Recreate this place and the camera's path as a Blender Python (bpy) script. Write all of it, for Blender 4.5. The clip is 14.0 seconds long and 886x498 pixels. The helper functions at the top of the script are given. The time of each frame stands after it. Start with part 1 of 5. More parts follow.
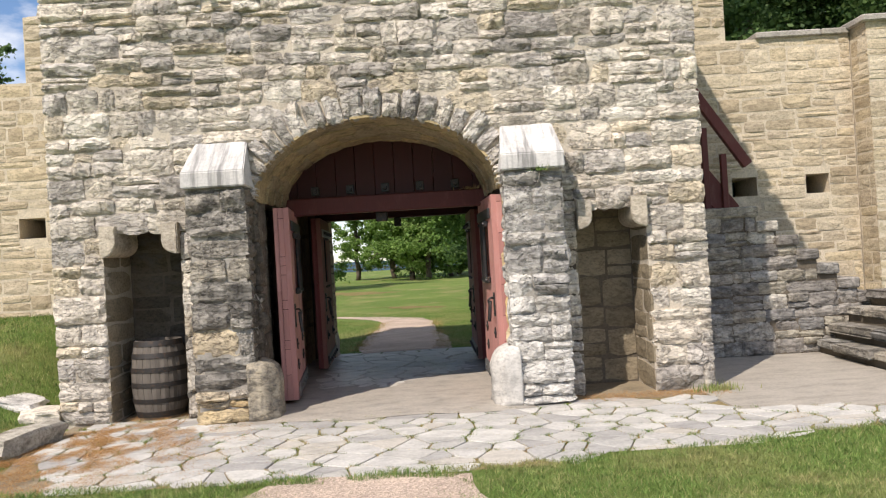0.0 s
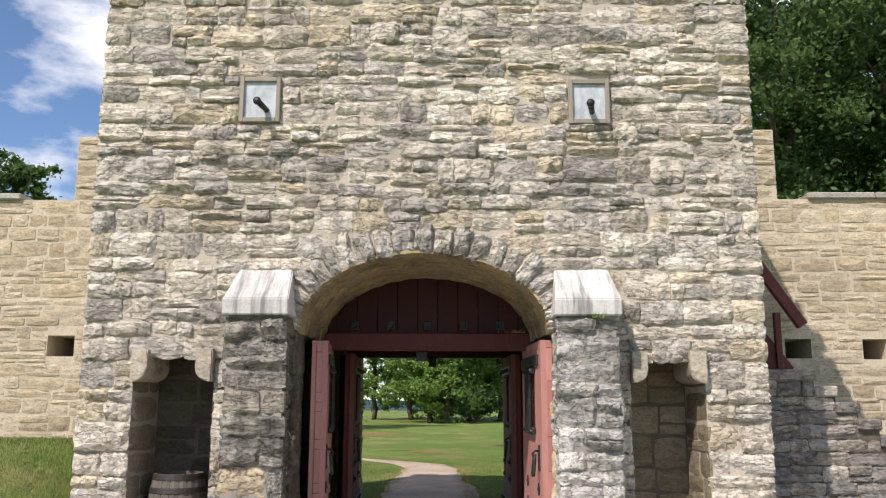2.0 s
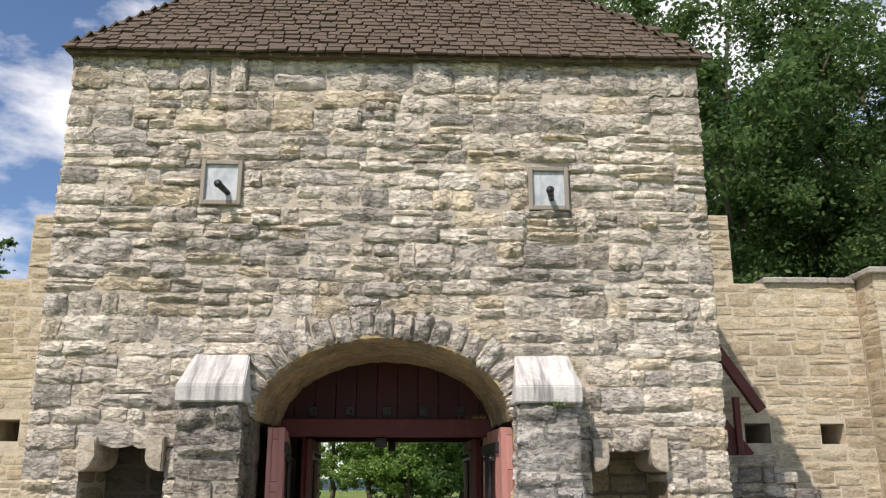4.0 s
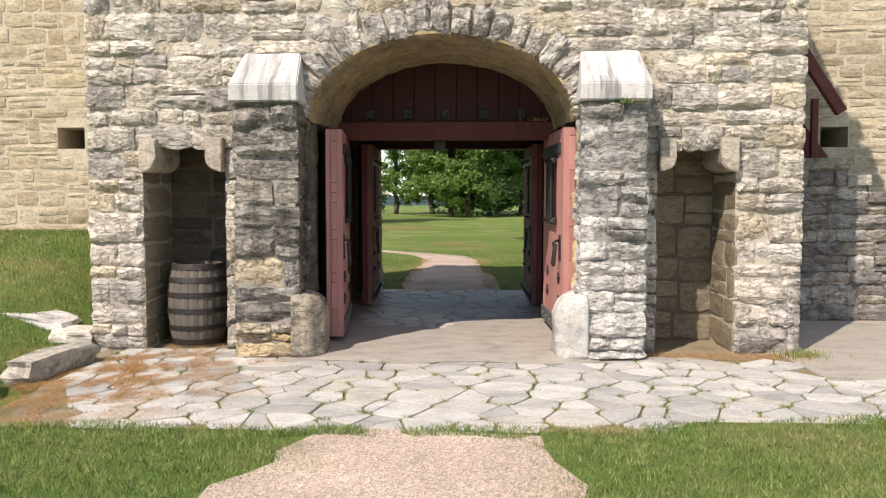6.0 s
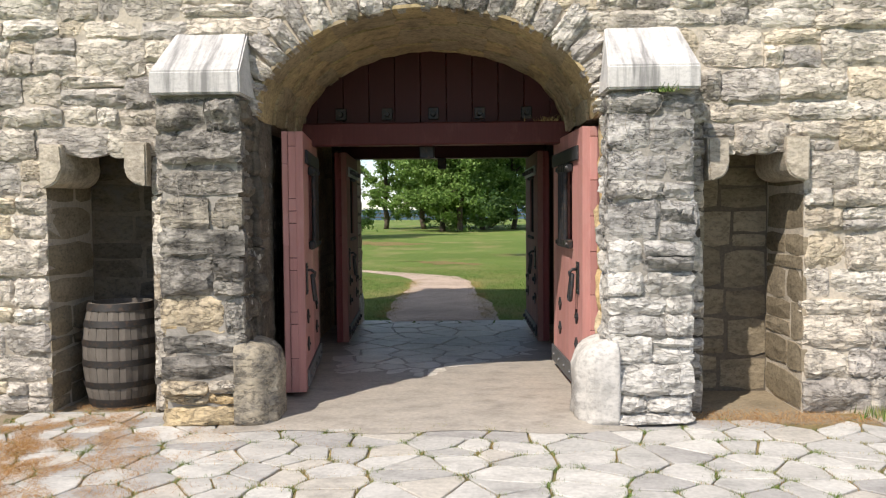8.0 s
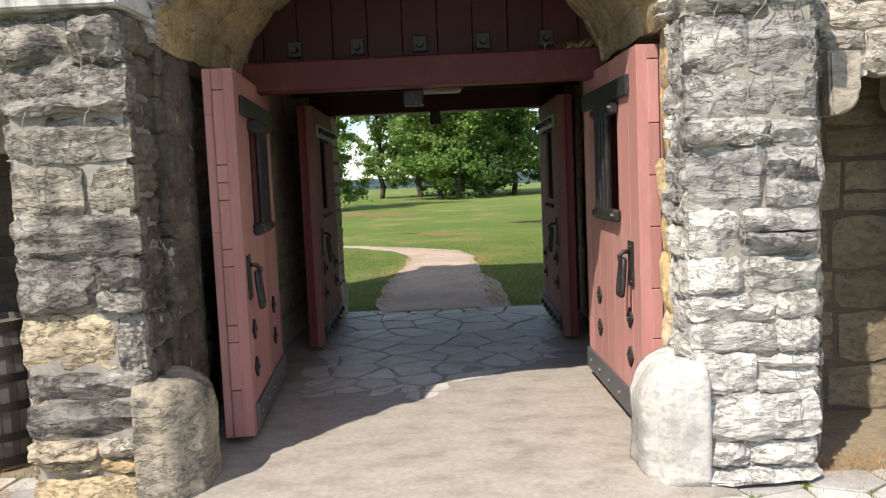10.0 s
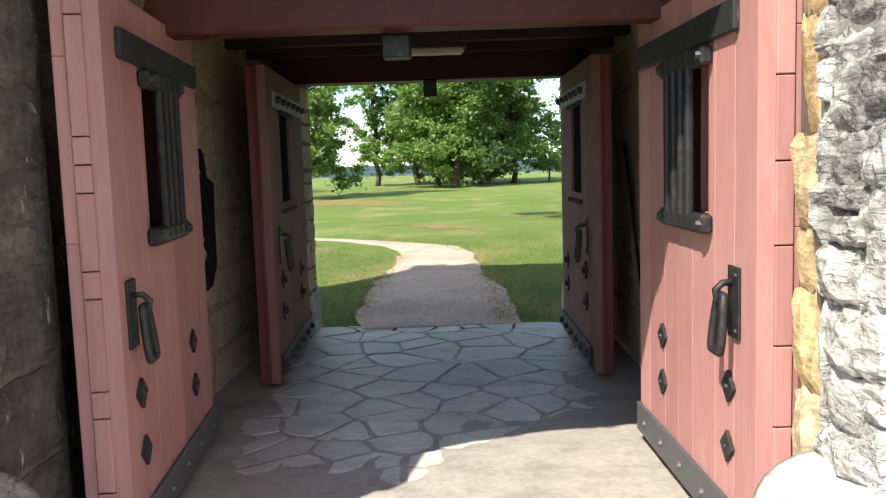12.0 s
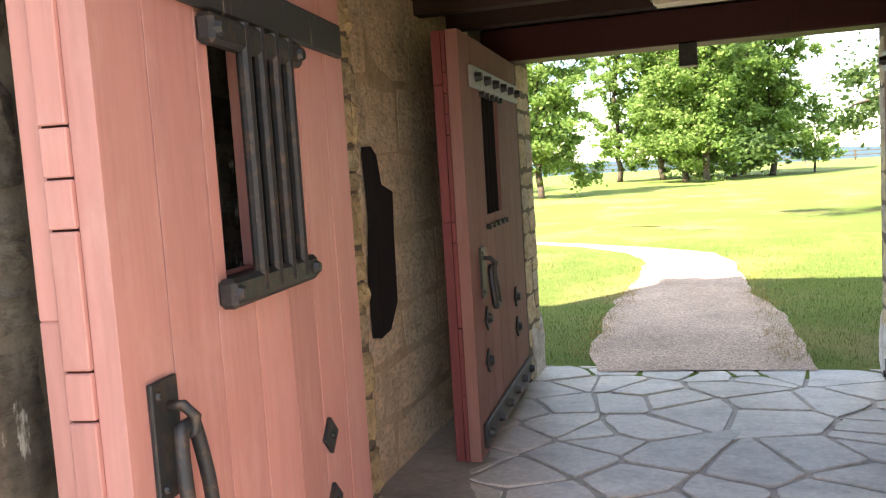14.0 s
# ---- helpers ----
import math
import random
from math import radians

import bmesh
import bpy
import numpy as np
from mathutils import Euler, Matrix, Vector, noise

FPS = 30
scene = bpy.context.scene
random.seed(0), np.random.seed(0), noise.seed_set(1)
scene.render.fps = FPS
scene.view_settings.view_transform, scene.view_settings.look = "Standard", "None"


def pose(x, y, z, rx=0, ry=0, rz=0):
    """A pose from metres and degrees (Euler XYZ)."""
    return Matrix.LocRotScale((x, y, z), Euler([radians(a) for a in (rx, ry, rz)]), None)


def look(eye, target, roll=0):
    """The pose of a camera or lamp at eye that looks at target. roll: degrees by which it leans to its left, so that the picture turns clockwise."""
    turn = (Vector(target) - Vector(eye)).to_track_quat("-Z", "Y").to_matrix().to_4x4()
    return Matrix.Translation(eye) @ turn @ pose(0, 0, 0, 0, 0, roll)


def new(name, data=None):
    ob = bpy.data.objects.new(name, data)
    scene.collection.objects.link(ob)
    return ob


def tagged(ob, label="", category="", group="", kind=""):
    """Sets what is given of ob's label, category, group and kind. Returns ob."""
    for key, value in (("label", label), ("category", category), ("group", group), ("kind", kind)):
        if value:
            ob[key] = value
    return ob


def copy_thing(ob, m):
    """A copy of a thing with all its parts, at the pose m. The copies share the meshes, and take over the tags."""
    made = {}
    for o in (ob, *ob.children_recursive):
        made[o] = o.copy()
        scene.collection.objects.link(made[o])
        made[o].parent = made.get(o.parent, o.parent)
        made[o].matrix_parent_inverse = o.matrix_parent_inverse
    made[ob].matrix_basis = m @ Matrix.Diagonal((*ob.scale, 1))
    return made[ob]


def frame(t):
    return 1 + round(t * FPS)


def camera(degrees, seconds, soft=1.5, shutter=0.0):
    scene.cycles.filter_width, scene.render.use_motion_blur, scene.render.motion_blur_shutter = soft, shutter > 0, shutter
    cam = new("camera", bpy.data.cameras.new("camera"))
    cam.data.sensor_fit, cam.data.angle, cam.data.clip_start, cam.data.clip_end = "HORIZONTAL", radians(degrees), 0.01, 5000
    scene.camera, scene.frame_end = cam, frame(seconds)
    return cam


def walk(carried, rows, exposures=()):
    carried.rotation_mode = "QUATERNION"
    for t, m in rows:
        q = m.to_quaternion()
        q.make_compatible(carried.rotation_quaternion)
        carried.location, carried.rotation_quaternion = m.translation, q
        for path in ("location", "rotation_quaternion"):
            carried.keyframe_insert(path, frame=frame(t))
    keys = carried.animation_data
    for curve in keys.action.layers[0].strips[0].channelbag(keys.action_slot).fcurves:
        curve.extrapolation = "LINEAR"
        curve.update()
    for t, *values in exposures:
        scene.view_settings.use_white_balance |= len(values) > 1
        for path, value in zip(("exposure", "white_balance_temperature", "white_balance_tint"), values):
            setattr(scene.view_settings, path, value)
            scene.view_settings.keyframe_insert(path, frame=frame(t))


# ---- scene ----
cam = camera(55.8, 14.0, soft=1.2)
PATH = [
    (0, (0.606, 0.13, 1.538), (0.618, 2.13, 1.555), -3.4),
    (0.5, (0.344, 0.301, 1.629), (0.258, 2.299, 1.606), -2.1),
    (1, (0.352, 0.42, 1.56), (0.266, 2.417, 1.63), -0.1),
    (1.5, (0.332, 0.443, 1.598), (0.28, 2.435, 1.773), 0.3),
    (2, (0.306, 0.48, 1.566), (0.281, 2.449, 1.92), 0.2),
    (2.2, (0.331, 0.502, 1.56), (0.301, 2.456, 1.985), 0.4),
    (4.3, (0.319, 0.467, 1.681), (0.391, 2.395, 2.209), 0.1),
    (4.5, (0.318, 0.454, 1.664), (0.391, 2.406, 2.095), 0.2),
    (5, (0.317, 0.514, 1.599), (0.376, 2.506, 1.768), 0.7),
    (5.5, (0.34, 0.584, 1.549), (0.357, 2.584, 1.527), 0.9),
    (6, (0.329, 0.854, 1.51), (0.254, 2.848, 1.381), 0.0),
    (6.5, (0.307, 1.215, 1.503), (0.236, 3.208, 1.356), -0.5),
    (7, (0.342, 1.648, 1.547), (0.288, 3.645, 1.456), -0.3),
    (7.2, (0.334, 1.834, 1.541), (0.267, 3.831, 1.456), -0.3),
    (9.3, (0.278, 3.885, 1.554), (0.244, 5.88, 1.419), -0.9),
    (9.5, (0.288, 4.074, 1.555), (0.246, 6.068, 1.414), -1.1),
    (10, (0.262, 4.612, 1.522), (0.205, 6.604, 1.347), -2.5),
    (10.5, (0.258, 5.093, 1.52), (0.205, 7.083, 1.329), -2.9),
    (11, (0.278, 5.539, 1.527), (0.212, 7.529, 1.333), -1.9),
    (11.5, (0.235, 5.971, 1.528), (0.189, 7.964, 1.366), -1.3),
    (12, (0.234, 6.399, 1.502), (0.183, 8.388, 1.298), -1.8),
    (12.5, (0.155, 6.866, 1.483), (0.073, 8.843, 1.192), -2.2),
    (13, (0.132, 7.24, 1.504), (0.01, 9.212, 1.194), -3.0),
    (13.5, (0.155, 7.66, 1.523), (-0.18, 9.617, 1.281), -3.0),
    (14, (0.094, 8.018, 1.503), (-0.52, 9.912, 1.319), -3.6),
]
walk(cam, [(t, look(eye, target, roll)) for t, eye, target, roll in PATH],
     exposures=[(0, 0.06, 6800, 14), (1.5, 0.04, 6700, 14), (2.2, -0.06, 6650, 15), (4.3, -0.14, 6800, 15), (4.7, -0.06, 7050, 16), (5.3, 0.16, 7050, 15), (6.0, 0.12, 6950, 15), (6.5, 0.0, 6850, 14), (9.5, 0.28, 6700, 12),
                (11, 0.4, 6800, 11), (12, 0.82, 6600, 8), (12.5, 1.2, 6350, 5), (13, 1.48, 6450, 9), (13.5, 1.9, 7050, 14), (14, 2.22, 7600, 15)])

# ---- light ----
SUN_EL, SUN_AZ = 49.6, 214.6
world = bpy.data.worlds.new("sky")
scene.world = world
world.use_nodes = True
wn, wl = world.node_tree.nodes, world.node_tree.links
bg = wn["Background"]
sky = wn.new("ShaderNodeTexSky")
sky.sky_type, sky.sun_disc = "NISHITA", False
sky.sun_elevation, sky.sun_rotation = radians(SUN_EL), radians(SUN_AZ)
sky.air_density, sky.dust_density, sky.ozone_density = 1.0, 0.05, 6.0
wc = wn.new("ShaderNodeTexCoord")
wm = wn.new("ShaderNodeMapping")
wm.inputs["Scale"].default_value = (2.2, 2.2, 5.0)
wm.inputs["Location"].default_value = (0.35, 0.2, 0.0)
wl.new(wc.outputs["Generated"], wm.inputs["Vector"])
cl = wn.new("ShaderNodeTexNoise")
cl.inputs["Scale"].default_value, cl.inputs["Detail"].default_value, cl.inputs["Roughness"].default_value = 1.3, 7.0, 0.55
wl.new(wm.outputs["Vector"], cl.inputs["Vector"])
cr = wn.new("ShaderNodeValToRGB")
cr.color_ramp.elements[0].position, cr.color_ramp.elements[1].position = 0.49, 0.58
wl.new(cl.outputs["Fac"], cr.inputs["Fac"])
cm = wn.new("ShaderNodeMix")
cm.data_type = "RGBA"
cm.inputs["B"].default_value = (7.5, 7.8, 8.2, 1)
wl.new(cr.outputs["Color"], cm.inputs["Factor"])
wl.new(sky.outputs["Color"], cm.inputs["A"])
wl.new(cm.outputs["Result"], bg.inputs["Color"])
bg.inputs["Strength"].default_value = 0.145

sun = new("sun", bpy.data.lights.new("sun", "SUN"))
sun.data.energy, sun.data.angle, sun.data.color = 4.9, radians(0.55), (1.0, 0.94, 0.85)
sun.matrix_world = look((0, 0, 20), (0.69, 1.0, 20 - 1.43))


# ---- materials ----
def material(name, rough=0.8, metal=0.0, spec=0.3):
    m = bpy.data.materials.new(name)
    m.use_nodes = True
    p = m.node_tree.nodes["Principled BSDF"]
    p.inputs["Roughness"].default_value, p.inputs["Metallic"].default_value = rough, metal
    p.inputs["Specular IOR Level"].default_value = spec
    return m, m.node_tree.nodes, m.node_tree.links, p


def noise_tex(n, l, scale, stretch=(1, 1, 1), detail=5.0, rough=0.6, source="Position"):
    if source == "Position":
        src = n.new("ShaderNodeNewGeometry").outputs["Position"]
    else:
        src = n.new("ShaderNodeTexCoord").outputs["Object"]
    mp = n.new("ShaderNodeMapping")
    mp.inputs["Scale"].default_value = stretch
    l.new(src, mp.inputs["Vector"])
    t = n.new("ShaderNodeTexNoise")
    t.inputs["Scale"].default_value, t.inputs["Detail"].default_value, t.inputs["Roughness"].default_value = scale, detail, rough
    l.new(mp.outputs["Vector"], t.inputs["Vector"])
    return t.outputs["Fac"]


def ramp(n, l, fac, stops, mode="LINEAR"):
    r = n.new("ShaderNodeValToRGB")
    r.color_ramp.interpolation = mode
    e = r.color_ramp.elements
    while len(e) < len(stops):
        e.new(0.5)
    for i, (pos, c) in enumerate(stops):
        e[i].position = pos
        e[i].color = (c, c, c, 1) if isinstance(c, (int, float)) else (*c, 1)
    l.new(fac, r.inputs["Fac"])
    return r.outputs["Color"]


def mix(n, l, fac, a, b, mode="MIX"):
    x = n.new("ShaderNodeMix")
    x.data_type, x.blend_type = "RGBA", mode
    for key, v in (("Factor", fac), ("A", a), ("B", b)):
        s = x.inputs[key]
        if isinstance(v, (int, float)):
            s.default_value = v if key == "Factor" else (v, v, v, 1)
        elif isinstance(v, tuple):
            s.default_value = (*v, 1)
        else:
            l.new(v, s)
    return x.outputs["Result"]


def own_random(n, l):
    """A number of its own for each piece, single or joined."""
    a, b = n.new("ShaderNodeObjectInfo"), n.new("ShaderNodeNewGeometry")
    s = n.new("ShaderNodeMath")
    s.operation = "ADD"
    l.new(a.outputs["Random"], s.inputs[0])
    l.new(b.outputs["Random Per Island"], s.inputs[1])
    f = n.new("ShaderNodeMath")
    f.operation = "FRACT"
    l.new(s.outputs[0], f.inputs[0])
    return f.outputs[0]


def bump(n, l, p, height, strength, dist, before=None):
    b = n.new("ShaderNodeBump")
    b.inputs["Strength"].default_value, b.inputs["Distance"].default_value = strength, dist
    l.new(height, b.inputs["Height"])
    if before is not None:
        l.new(before, b.inputs["Normal"])
    l.new(b.outputs["Normal"], p.inputs["Normal"])
    return b.outputs["Normal"]


def stone(name, tones, stain=0.5, stain_col=(0.11, 0.105, 0.1), layers=34.0, relief=0.02, streak=0.0, grain=1.0, bands=0.2, crack=0.0, lime=0.0, run_off=(7, 7, 0.8)):
    """Rough limestone: each block its own tone, grey weathering in patches, bedding layers in the relief."""
    m, n, l, p = material(name, 0.9, 0, 0.15)
    k = len(tones)
    c = ramp(n, l, own_random(n, l), [(i / k, t) for i, t in enumerate(tones)], "CONSTANT")
    fine = noise_tex(n, l, 1.0, (26, 26, 44), 7, 0.68)
    c = mix(n, l, 1.0, c, ramp(n, l, fine, [(0.28, 1 - 0.55 * grain), (0.5, 1.0), (0.75, 1 + 0.3 * grain)]), "MULTIPLY")
    lay = noise_tex(n, l, 1.0, (5, 5, layers), 4, 0.6)
    c = mix(n, l, 0.5 * grain, c, ramp(n, l, lay, [(0.32, 0.55), (0.5, 1.0), (0.72, 1.2)]), "MULTIPLY")
    where = ramp(n, l, noise_tex(n, l, 0.75, (1, 1, 1.5), 6, 0.62), [(0.5 - 0.16 * stain, 0.1), (0.62 - 0.16 * stain, 1.0)])

    def masked(fac):
        return mix(n, l, 1.0, fac, where, "MULTIPLY")
    patch = noise_tex(n, l, 1.0, (1.6, 1.6, 2.6), 8, 0.7)
    c = mix(n, l, ramp(n, l, patch, [(0.62 - 0.2 * stain, 0.0), (0.78 - 0.16 * stain, min(0.85, 0.4 + stain * 0.5))]), c, stain_col)
    c = mix(n, l, masked(ramp(n, l, mix(n, l, 0.45, lay, fine), [(0.5, 0.0), (0.6, bands)])), c, stain_col)
    if grain > 0.5:
        blot = noise_tex(n, l, 1.0, (5, 5, 9), 8, 0.7)
        c = mix(n, l, masked(ramp(n, l, blot, [(0.49, 0.0), (0.63, min(0.9, 0.45 + 0.55 * stain))])), c, stain_col)
    wide = noise_tex(n, l, 0.55, (1, 1, 1.3), 4, 0.55)
    c = mix(n, l, 0.8, c, ramp(n, l, wide, [(0.3, 0.72), (0.5, 1.0), (0.7, 1.12)]), "MULTIPLY")
    if streak:
        s = noise_tex(n, l, 1.0, run_off, 6, 0.6)
        c = mix(n, l, ramp(n, l, s, [(0.48, 0.0), (0.62, streak)]), c, stain_col)
    if lime:
        run = mix(n, l, 0.5, noise_tex(n, l, 1.0, (6, 6, 0.9), 6, 0.62), noise_tex(n, l, 1.0, (9, 9, 4), 6, 0.65))
        c = mix(n, l, ramp(n, l, run, [(0.565, 0.0), (0.59, lime)]), c, (0.5, 0.46, 0.4))
    if grain > 0.5 and crack:
        seam = noise_tex(n, l, 1.0, (4.5, 4.5, 9.5), 6, 0.62)
        c = mix(n, l, mix(n, l, 0.3, masked(ramp(n, l, seam, [(0.472, 0.0), (0.493, crack), (0.5, crack), (0.515, 0.0)])), ramp(n, l, seam, [(0.482, 0.0), (0.495, crack), (0.498, crack), (0.51, 0.0)])), c, tuple(v * 0.5 for v in stain_col))
        face = noise_tex(n, l, 1.0, (7, 7, 11), 3, 0.5)
        split = mix(n, l, 0.5, face, ramp(n, l, seam, [(0.45, 0.6), (0.495, 0.0), (0.51, 0.55), (0.6, 0.9)]))
        b0 = bump(n, l, p, split, 0.9, relief * 1.8)
    else:
        b0 = None
    l.new(c, p.inputs["Base Color"])
    b = bump(n, l, p, lay, 0.8, relief, b0)
    bump(n, l, p, fine, 0.7, relief * 0.5, b)
    return m


CREAM = [(0.74, 0.655, 0.54), (0.80, 0.72, 0.60), (0.66, 0.59, 0.50), (0.58, 0.535, 0.475), (0.72, 0.65, 0.555), (0.83, 0.76, 0.65), (0.70, 0.60, 0.46), (0.77, 0.69, 0.575),
         (0.52, 0.475, 0.42), (0.75, 0.645, 0.495), (0.71, 0.64, 0.545), (0.45, 0.415, 0.375), (0.79, 0.70, 0.58), (0.64, 0.575, 0.485), (0.73, 0.66, 0.57), (0.61, 0.56, 0.50),
         (0.78, 0.715, 0.62), (0.55, 0.49, 0.415), (0.70, 0.63, 0.53), (0.69, 0.585, 0.43), (0.81, 0.745, 0.645), (0.68, 0.615, 0.53), (0.75, 0.67, 0.55), (0.71, 0.61, 0.46)]
GREY = [(0.40, 0.37, 0.33), (0.33, 0.305, 0.275), (0.46, 0.44, 0.40), (0.38, 0.35, 0.30), (0.29, 0.28, 0.265), (0.45, 0.41, 0.33)]
WHITE = [(0.70, 0.67, 0.62), (0.63, 0.60, 0.555), (0.74, 0.71, 0.665), (0.55, 0.525, 0.485), (0.66, 0.62, 0.555)]
TAN = [(0.52, 0.435, 0.31), (0.56, 0.475, 0.345), (0.48, 0.40, 0.285), (0.58, 0.50, 0.375), (0.51, 0.43, 0.32), (0.44, 0.36, 0.25), (0.54, 0.45, 0.31), (0.57, 0.49, 0.36)]
WHITE = [(r * 0.93, g * 0.93, b * 0.93) for r, g, b in WHITE]
facade_stone = stone("facade_limestone", CREAM, 0.27, (0.17, 0.155, 0.14), 16.0, 0.03, 0.3, 0.85, bands=0.35, crack=0.38)
arch_stone = stone("arch_limestone", [(0.62, 0.575, 0.51), (0.70, 0.65, 0.575), (0.54, 0.50, 0.45), (0.66, 0.60, 0.51), (0.58, 0.535, 0.475)], 0.45, (0.13, 0.12, 0.11), 12.0, 0.03, 0.25, 0.9, bands=0.3, crack=0.5)
left_stone = stone("weathered_limestone", [(0.47, 0.43, 0.37), (0.40, 0.37, 0.325), (0.52, 0.485, 0.425), (0.44, 0.41, 0.355), (0.50, 0.45, 0.365)], 0.9, (0.075, 0.07, 0.064), 30.0, 0.03, 0.4, 1.0, 0.5, crack=0.4)
right_stone = stone("bleached_limestone", WHITE + GREY[2:3], 0.55, (0.13, 0.125, 0.12), 30.0, 0.03, 0.3, 0.8, 0.5, crack=0.4)
curtain_stone = stone("tan_limestone", TAN, 0.2, (0.25, 0.2, 0.14), 18.0, 0.014, 0.12, bands=0.25)
stair_stone = stone("dark_limestone", [tuple(v * 0.95 for v in g) for g in GREY] + [(0.56, 0.52, 0.45), (0.5, 0.45, 0.37)], 0.62, (0.09, 0.083, 0.075), streak=0.35, crack=0.3)
passage_stone = stone("ochre_limestone", [(0.52, 0.42, 0.28), (0.47, 0.385, 0.27), (0.55, 0.45, 0.31), (0.48, 0.42, 0.33)], 0.3, (0.16, 0.13, 0.1), 9.0, 0.012)
cap_stone = stone("dressed_limestone", [(0.62, 0.6, 0.575), (0.57, 0.55, 0.53)], 0.1, (0.2, 0.195, 0.19), 3.0, 0.006, 0.85, 0.4, 0.0, run_off=(8, 0.9, 0.7))


def mortar(name, col):
    m, n, l, p = material(name, 0.95, 0, 0.1)
    f = noise_tex(n, l, 40.0, detail=6)
    g = noise_tex(n, l, 2.2, detail=6)
    c = mix(n, l, 1.0, col, ramp(n, l, f, [(0.3, 0.75), (0.7, 1.1)]), "MULTIPLY")
    c = mix(n, l, ramp(n, l, g, [(0.5, 0.0), (0.68, 0.6)]), c, tuple(v * 0.4 for v in col))
    l.new(c, p.inputs["Base Color"])
    bump(n, l, p, f, 0.6, 0.01)
    return m


lime_mortar = mortar("lime_mortar", (0.56, 0.495, 0.405))
pale_mortar = mortar("pale_mortar", (0.62, 0.54, 0.42))
joint_dirt = mortar("joint_dirt", (0.27, 0.215, 0.11))
dirt = mortar("dirt", (0.3, 0.245, 0.17))
dark_mortar = mortar("stained_mortar", (0.16, 0.135, 0.105))
buttress_mortar = mortar("buttress_mortar", (0.35, 0.325, 0.285))
joint_grey = mortar("joint_mortar", (0.1, 0.085, 0.068))


def flags(name, tones, rough=0.75, spec=0.4):
    m, n, l, p = material(name, rough, 0, spec)
    k = len(tones)
    c = ramp(n, l, own_random(n, l), [(i / k, t) for i, t in enumerate(tones)], "CONSTANT")
    f = noise_tex(n, l, 30.0, detail=7)
    g = noise_tex(n, l, 3.0, (1, 1.6, 1), 7, 0.65)
    c = mix(n, l, 1.0, c, ramp(n, l, f, [(0.3, 0.82), (0.7, 1.12)]), "MULTIPLY")
    c = mix(n, l, 1.0, c, ramp(n, l, g, [(0.3, 0.7), (0.5, 1.0), (0.7, 1.15)]), "MULTIPLY")
    l.new(c, p.inputs["Base Color"])
    bump(n, l, p, g, 0.35, 0.02, bump(n, l, p, f, 0.3, 0.004))
    return m


court_flags = flags("flagstone", [(0.47, 0.45, 0.415), (0.52, 0.50, 0.465), (0.42, 0.405, 0.38), (0.49, 0.455, 0.4), (0.55, 0.53, 0.49), (0.45, 0.435, 0.405), (0.38, 0.365, 0.345)])
hall_flags = flags("passage_flagstone", [(0.61, 0.57, 0.51), (0.66, 0.62, 0.555), (0.57, 0.535, 0.48), (0.67, 0.625, 0.555)], 0.38, 0.5)
concrete = flags("worn_concrete", [(0.4, 0.362, 0.312), (0.4, 0.362, 0.312)], 0.55, 0.45)


def paint_wood(name, col, worn, wear=0.25, rough=0.55):
    """Painted planks: each its own shade, fine grain along the height, worn spots."""
    m, n, l, p = material(name, rough, 0, 0.3)
    r = own_random(n, l)
    c = mix(n, l, 1.0, col, ramp(n, l, r, [(0.0, 0.84), (1.0, 1.12)]), "MULTIPLY")
    g = noise_tex(n, l, 1.0, (42, 42, 2.2), 6, 0.6, "Object")
    w = noise_tex(n, l, 1.0, (6, 6, 2.5), 8, 0.72, "Object")
    c = mix(n, l, 1.0, c, ramp(n, l, g, [(0.3, 0.88), (0.55, 1.0), (0.75, 1.06)]), "MULTIPLY")
    c = mix(n, l, ramp(n, l, w, [(0.62 - wear * 0.3, 0.0), (0.8, 0.75)]), c, worn)
    l.new(c, p.inputs["Base Color"])
    bump(n, l, p, g, 0.2, 0.003)
    return m


door_red = paint_wood("faded_red_paint", (0.5, 0.24, 0.215), (0.56, 0.34, 0.3), 0.4)
# Red lowered to near black for shade on tympanum, far lintel and gate cores.
shade_red = paint_wood("shaded_red_paint", (0.046, 0.008, 0.009), (0.066, 0.015, 0.015), 0.2)
back_red = paint_wood("deep_red_paint", (0.17, 0.04, 0.04), (0.2, 0.08, 0.075), 0.2)
old_plank = paint_wood("weathered_red_planks", (0.23, 0.11, 0.092), (0.25, 0.165, 0.14), 0.45, 0.75)
rail_wood = paint_wood("rail_red_paint", (0.13, 0.035, 0.03), (0.2, 0.1, 0.08), 0.3)
barrel_wood = paint_wood("grey_oak", (0.15, 0.13, 0.11), (0.05, 0.043, 0.036), 0.5, 0.8)
frame_wood = paint_wood("silvered_wood", (0.33, 0.295, 0.25), (0.22, 0.195, 0.165), 0.4, 0.85)
shingle_wood = paint_wood("cedar_shingles", (0.13, 0.096, 0.07), (0.05, 0.04, 0.033), 0.6, 0.85)
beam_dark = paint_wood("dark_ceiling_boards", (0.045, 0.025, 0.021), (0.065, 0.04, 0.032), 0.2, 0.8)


def iron(name, col, rough=0.5, metal=0.7):
    m, n, l, p = material(name, rough, metal, 0.4)
    f = noise_tex(n, l, 24.0, detail=7, rough=0.7)
    c = mix(n, l, ramp(n, l, f, [(0.5, 0.0), (0.72, 0.7)]), col, (0.14, 0.085, 0.055))
    l.new(c, p.inputs["Base Color"])
    bump(n, l, p, f, 0.4, 0.004)
    return m


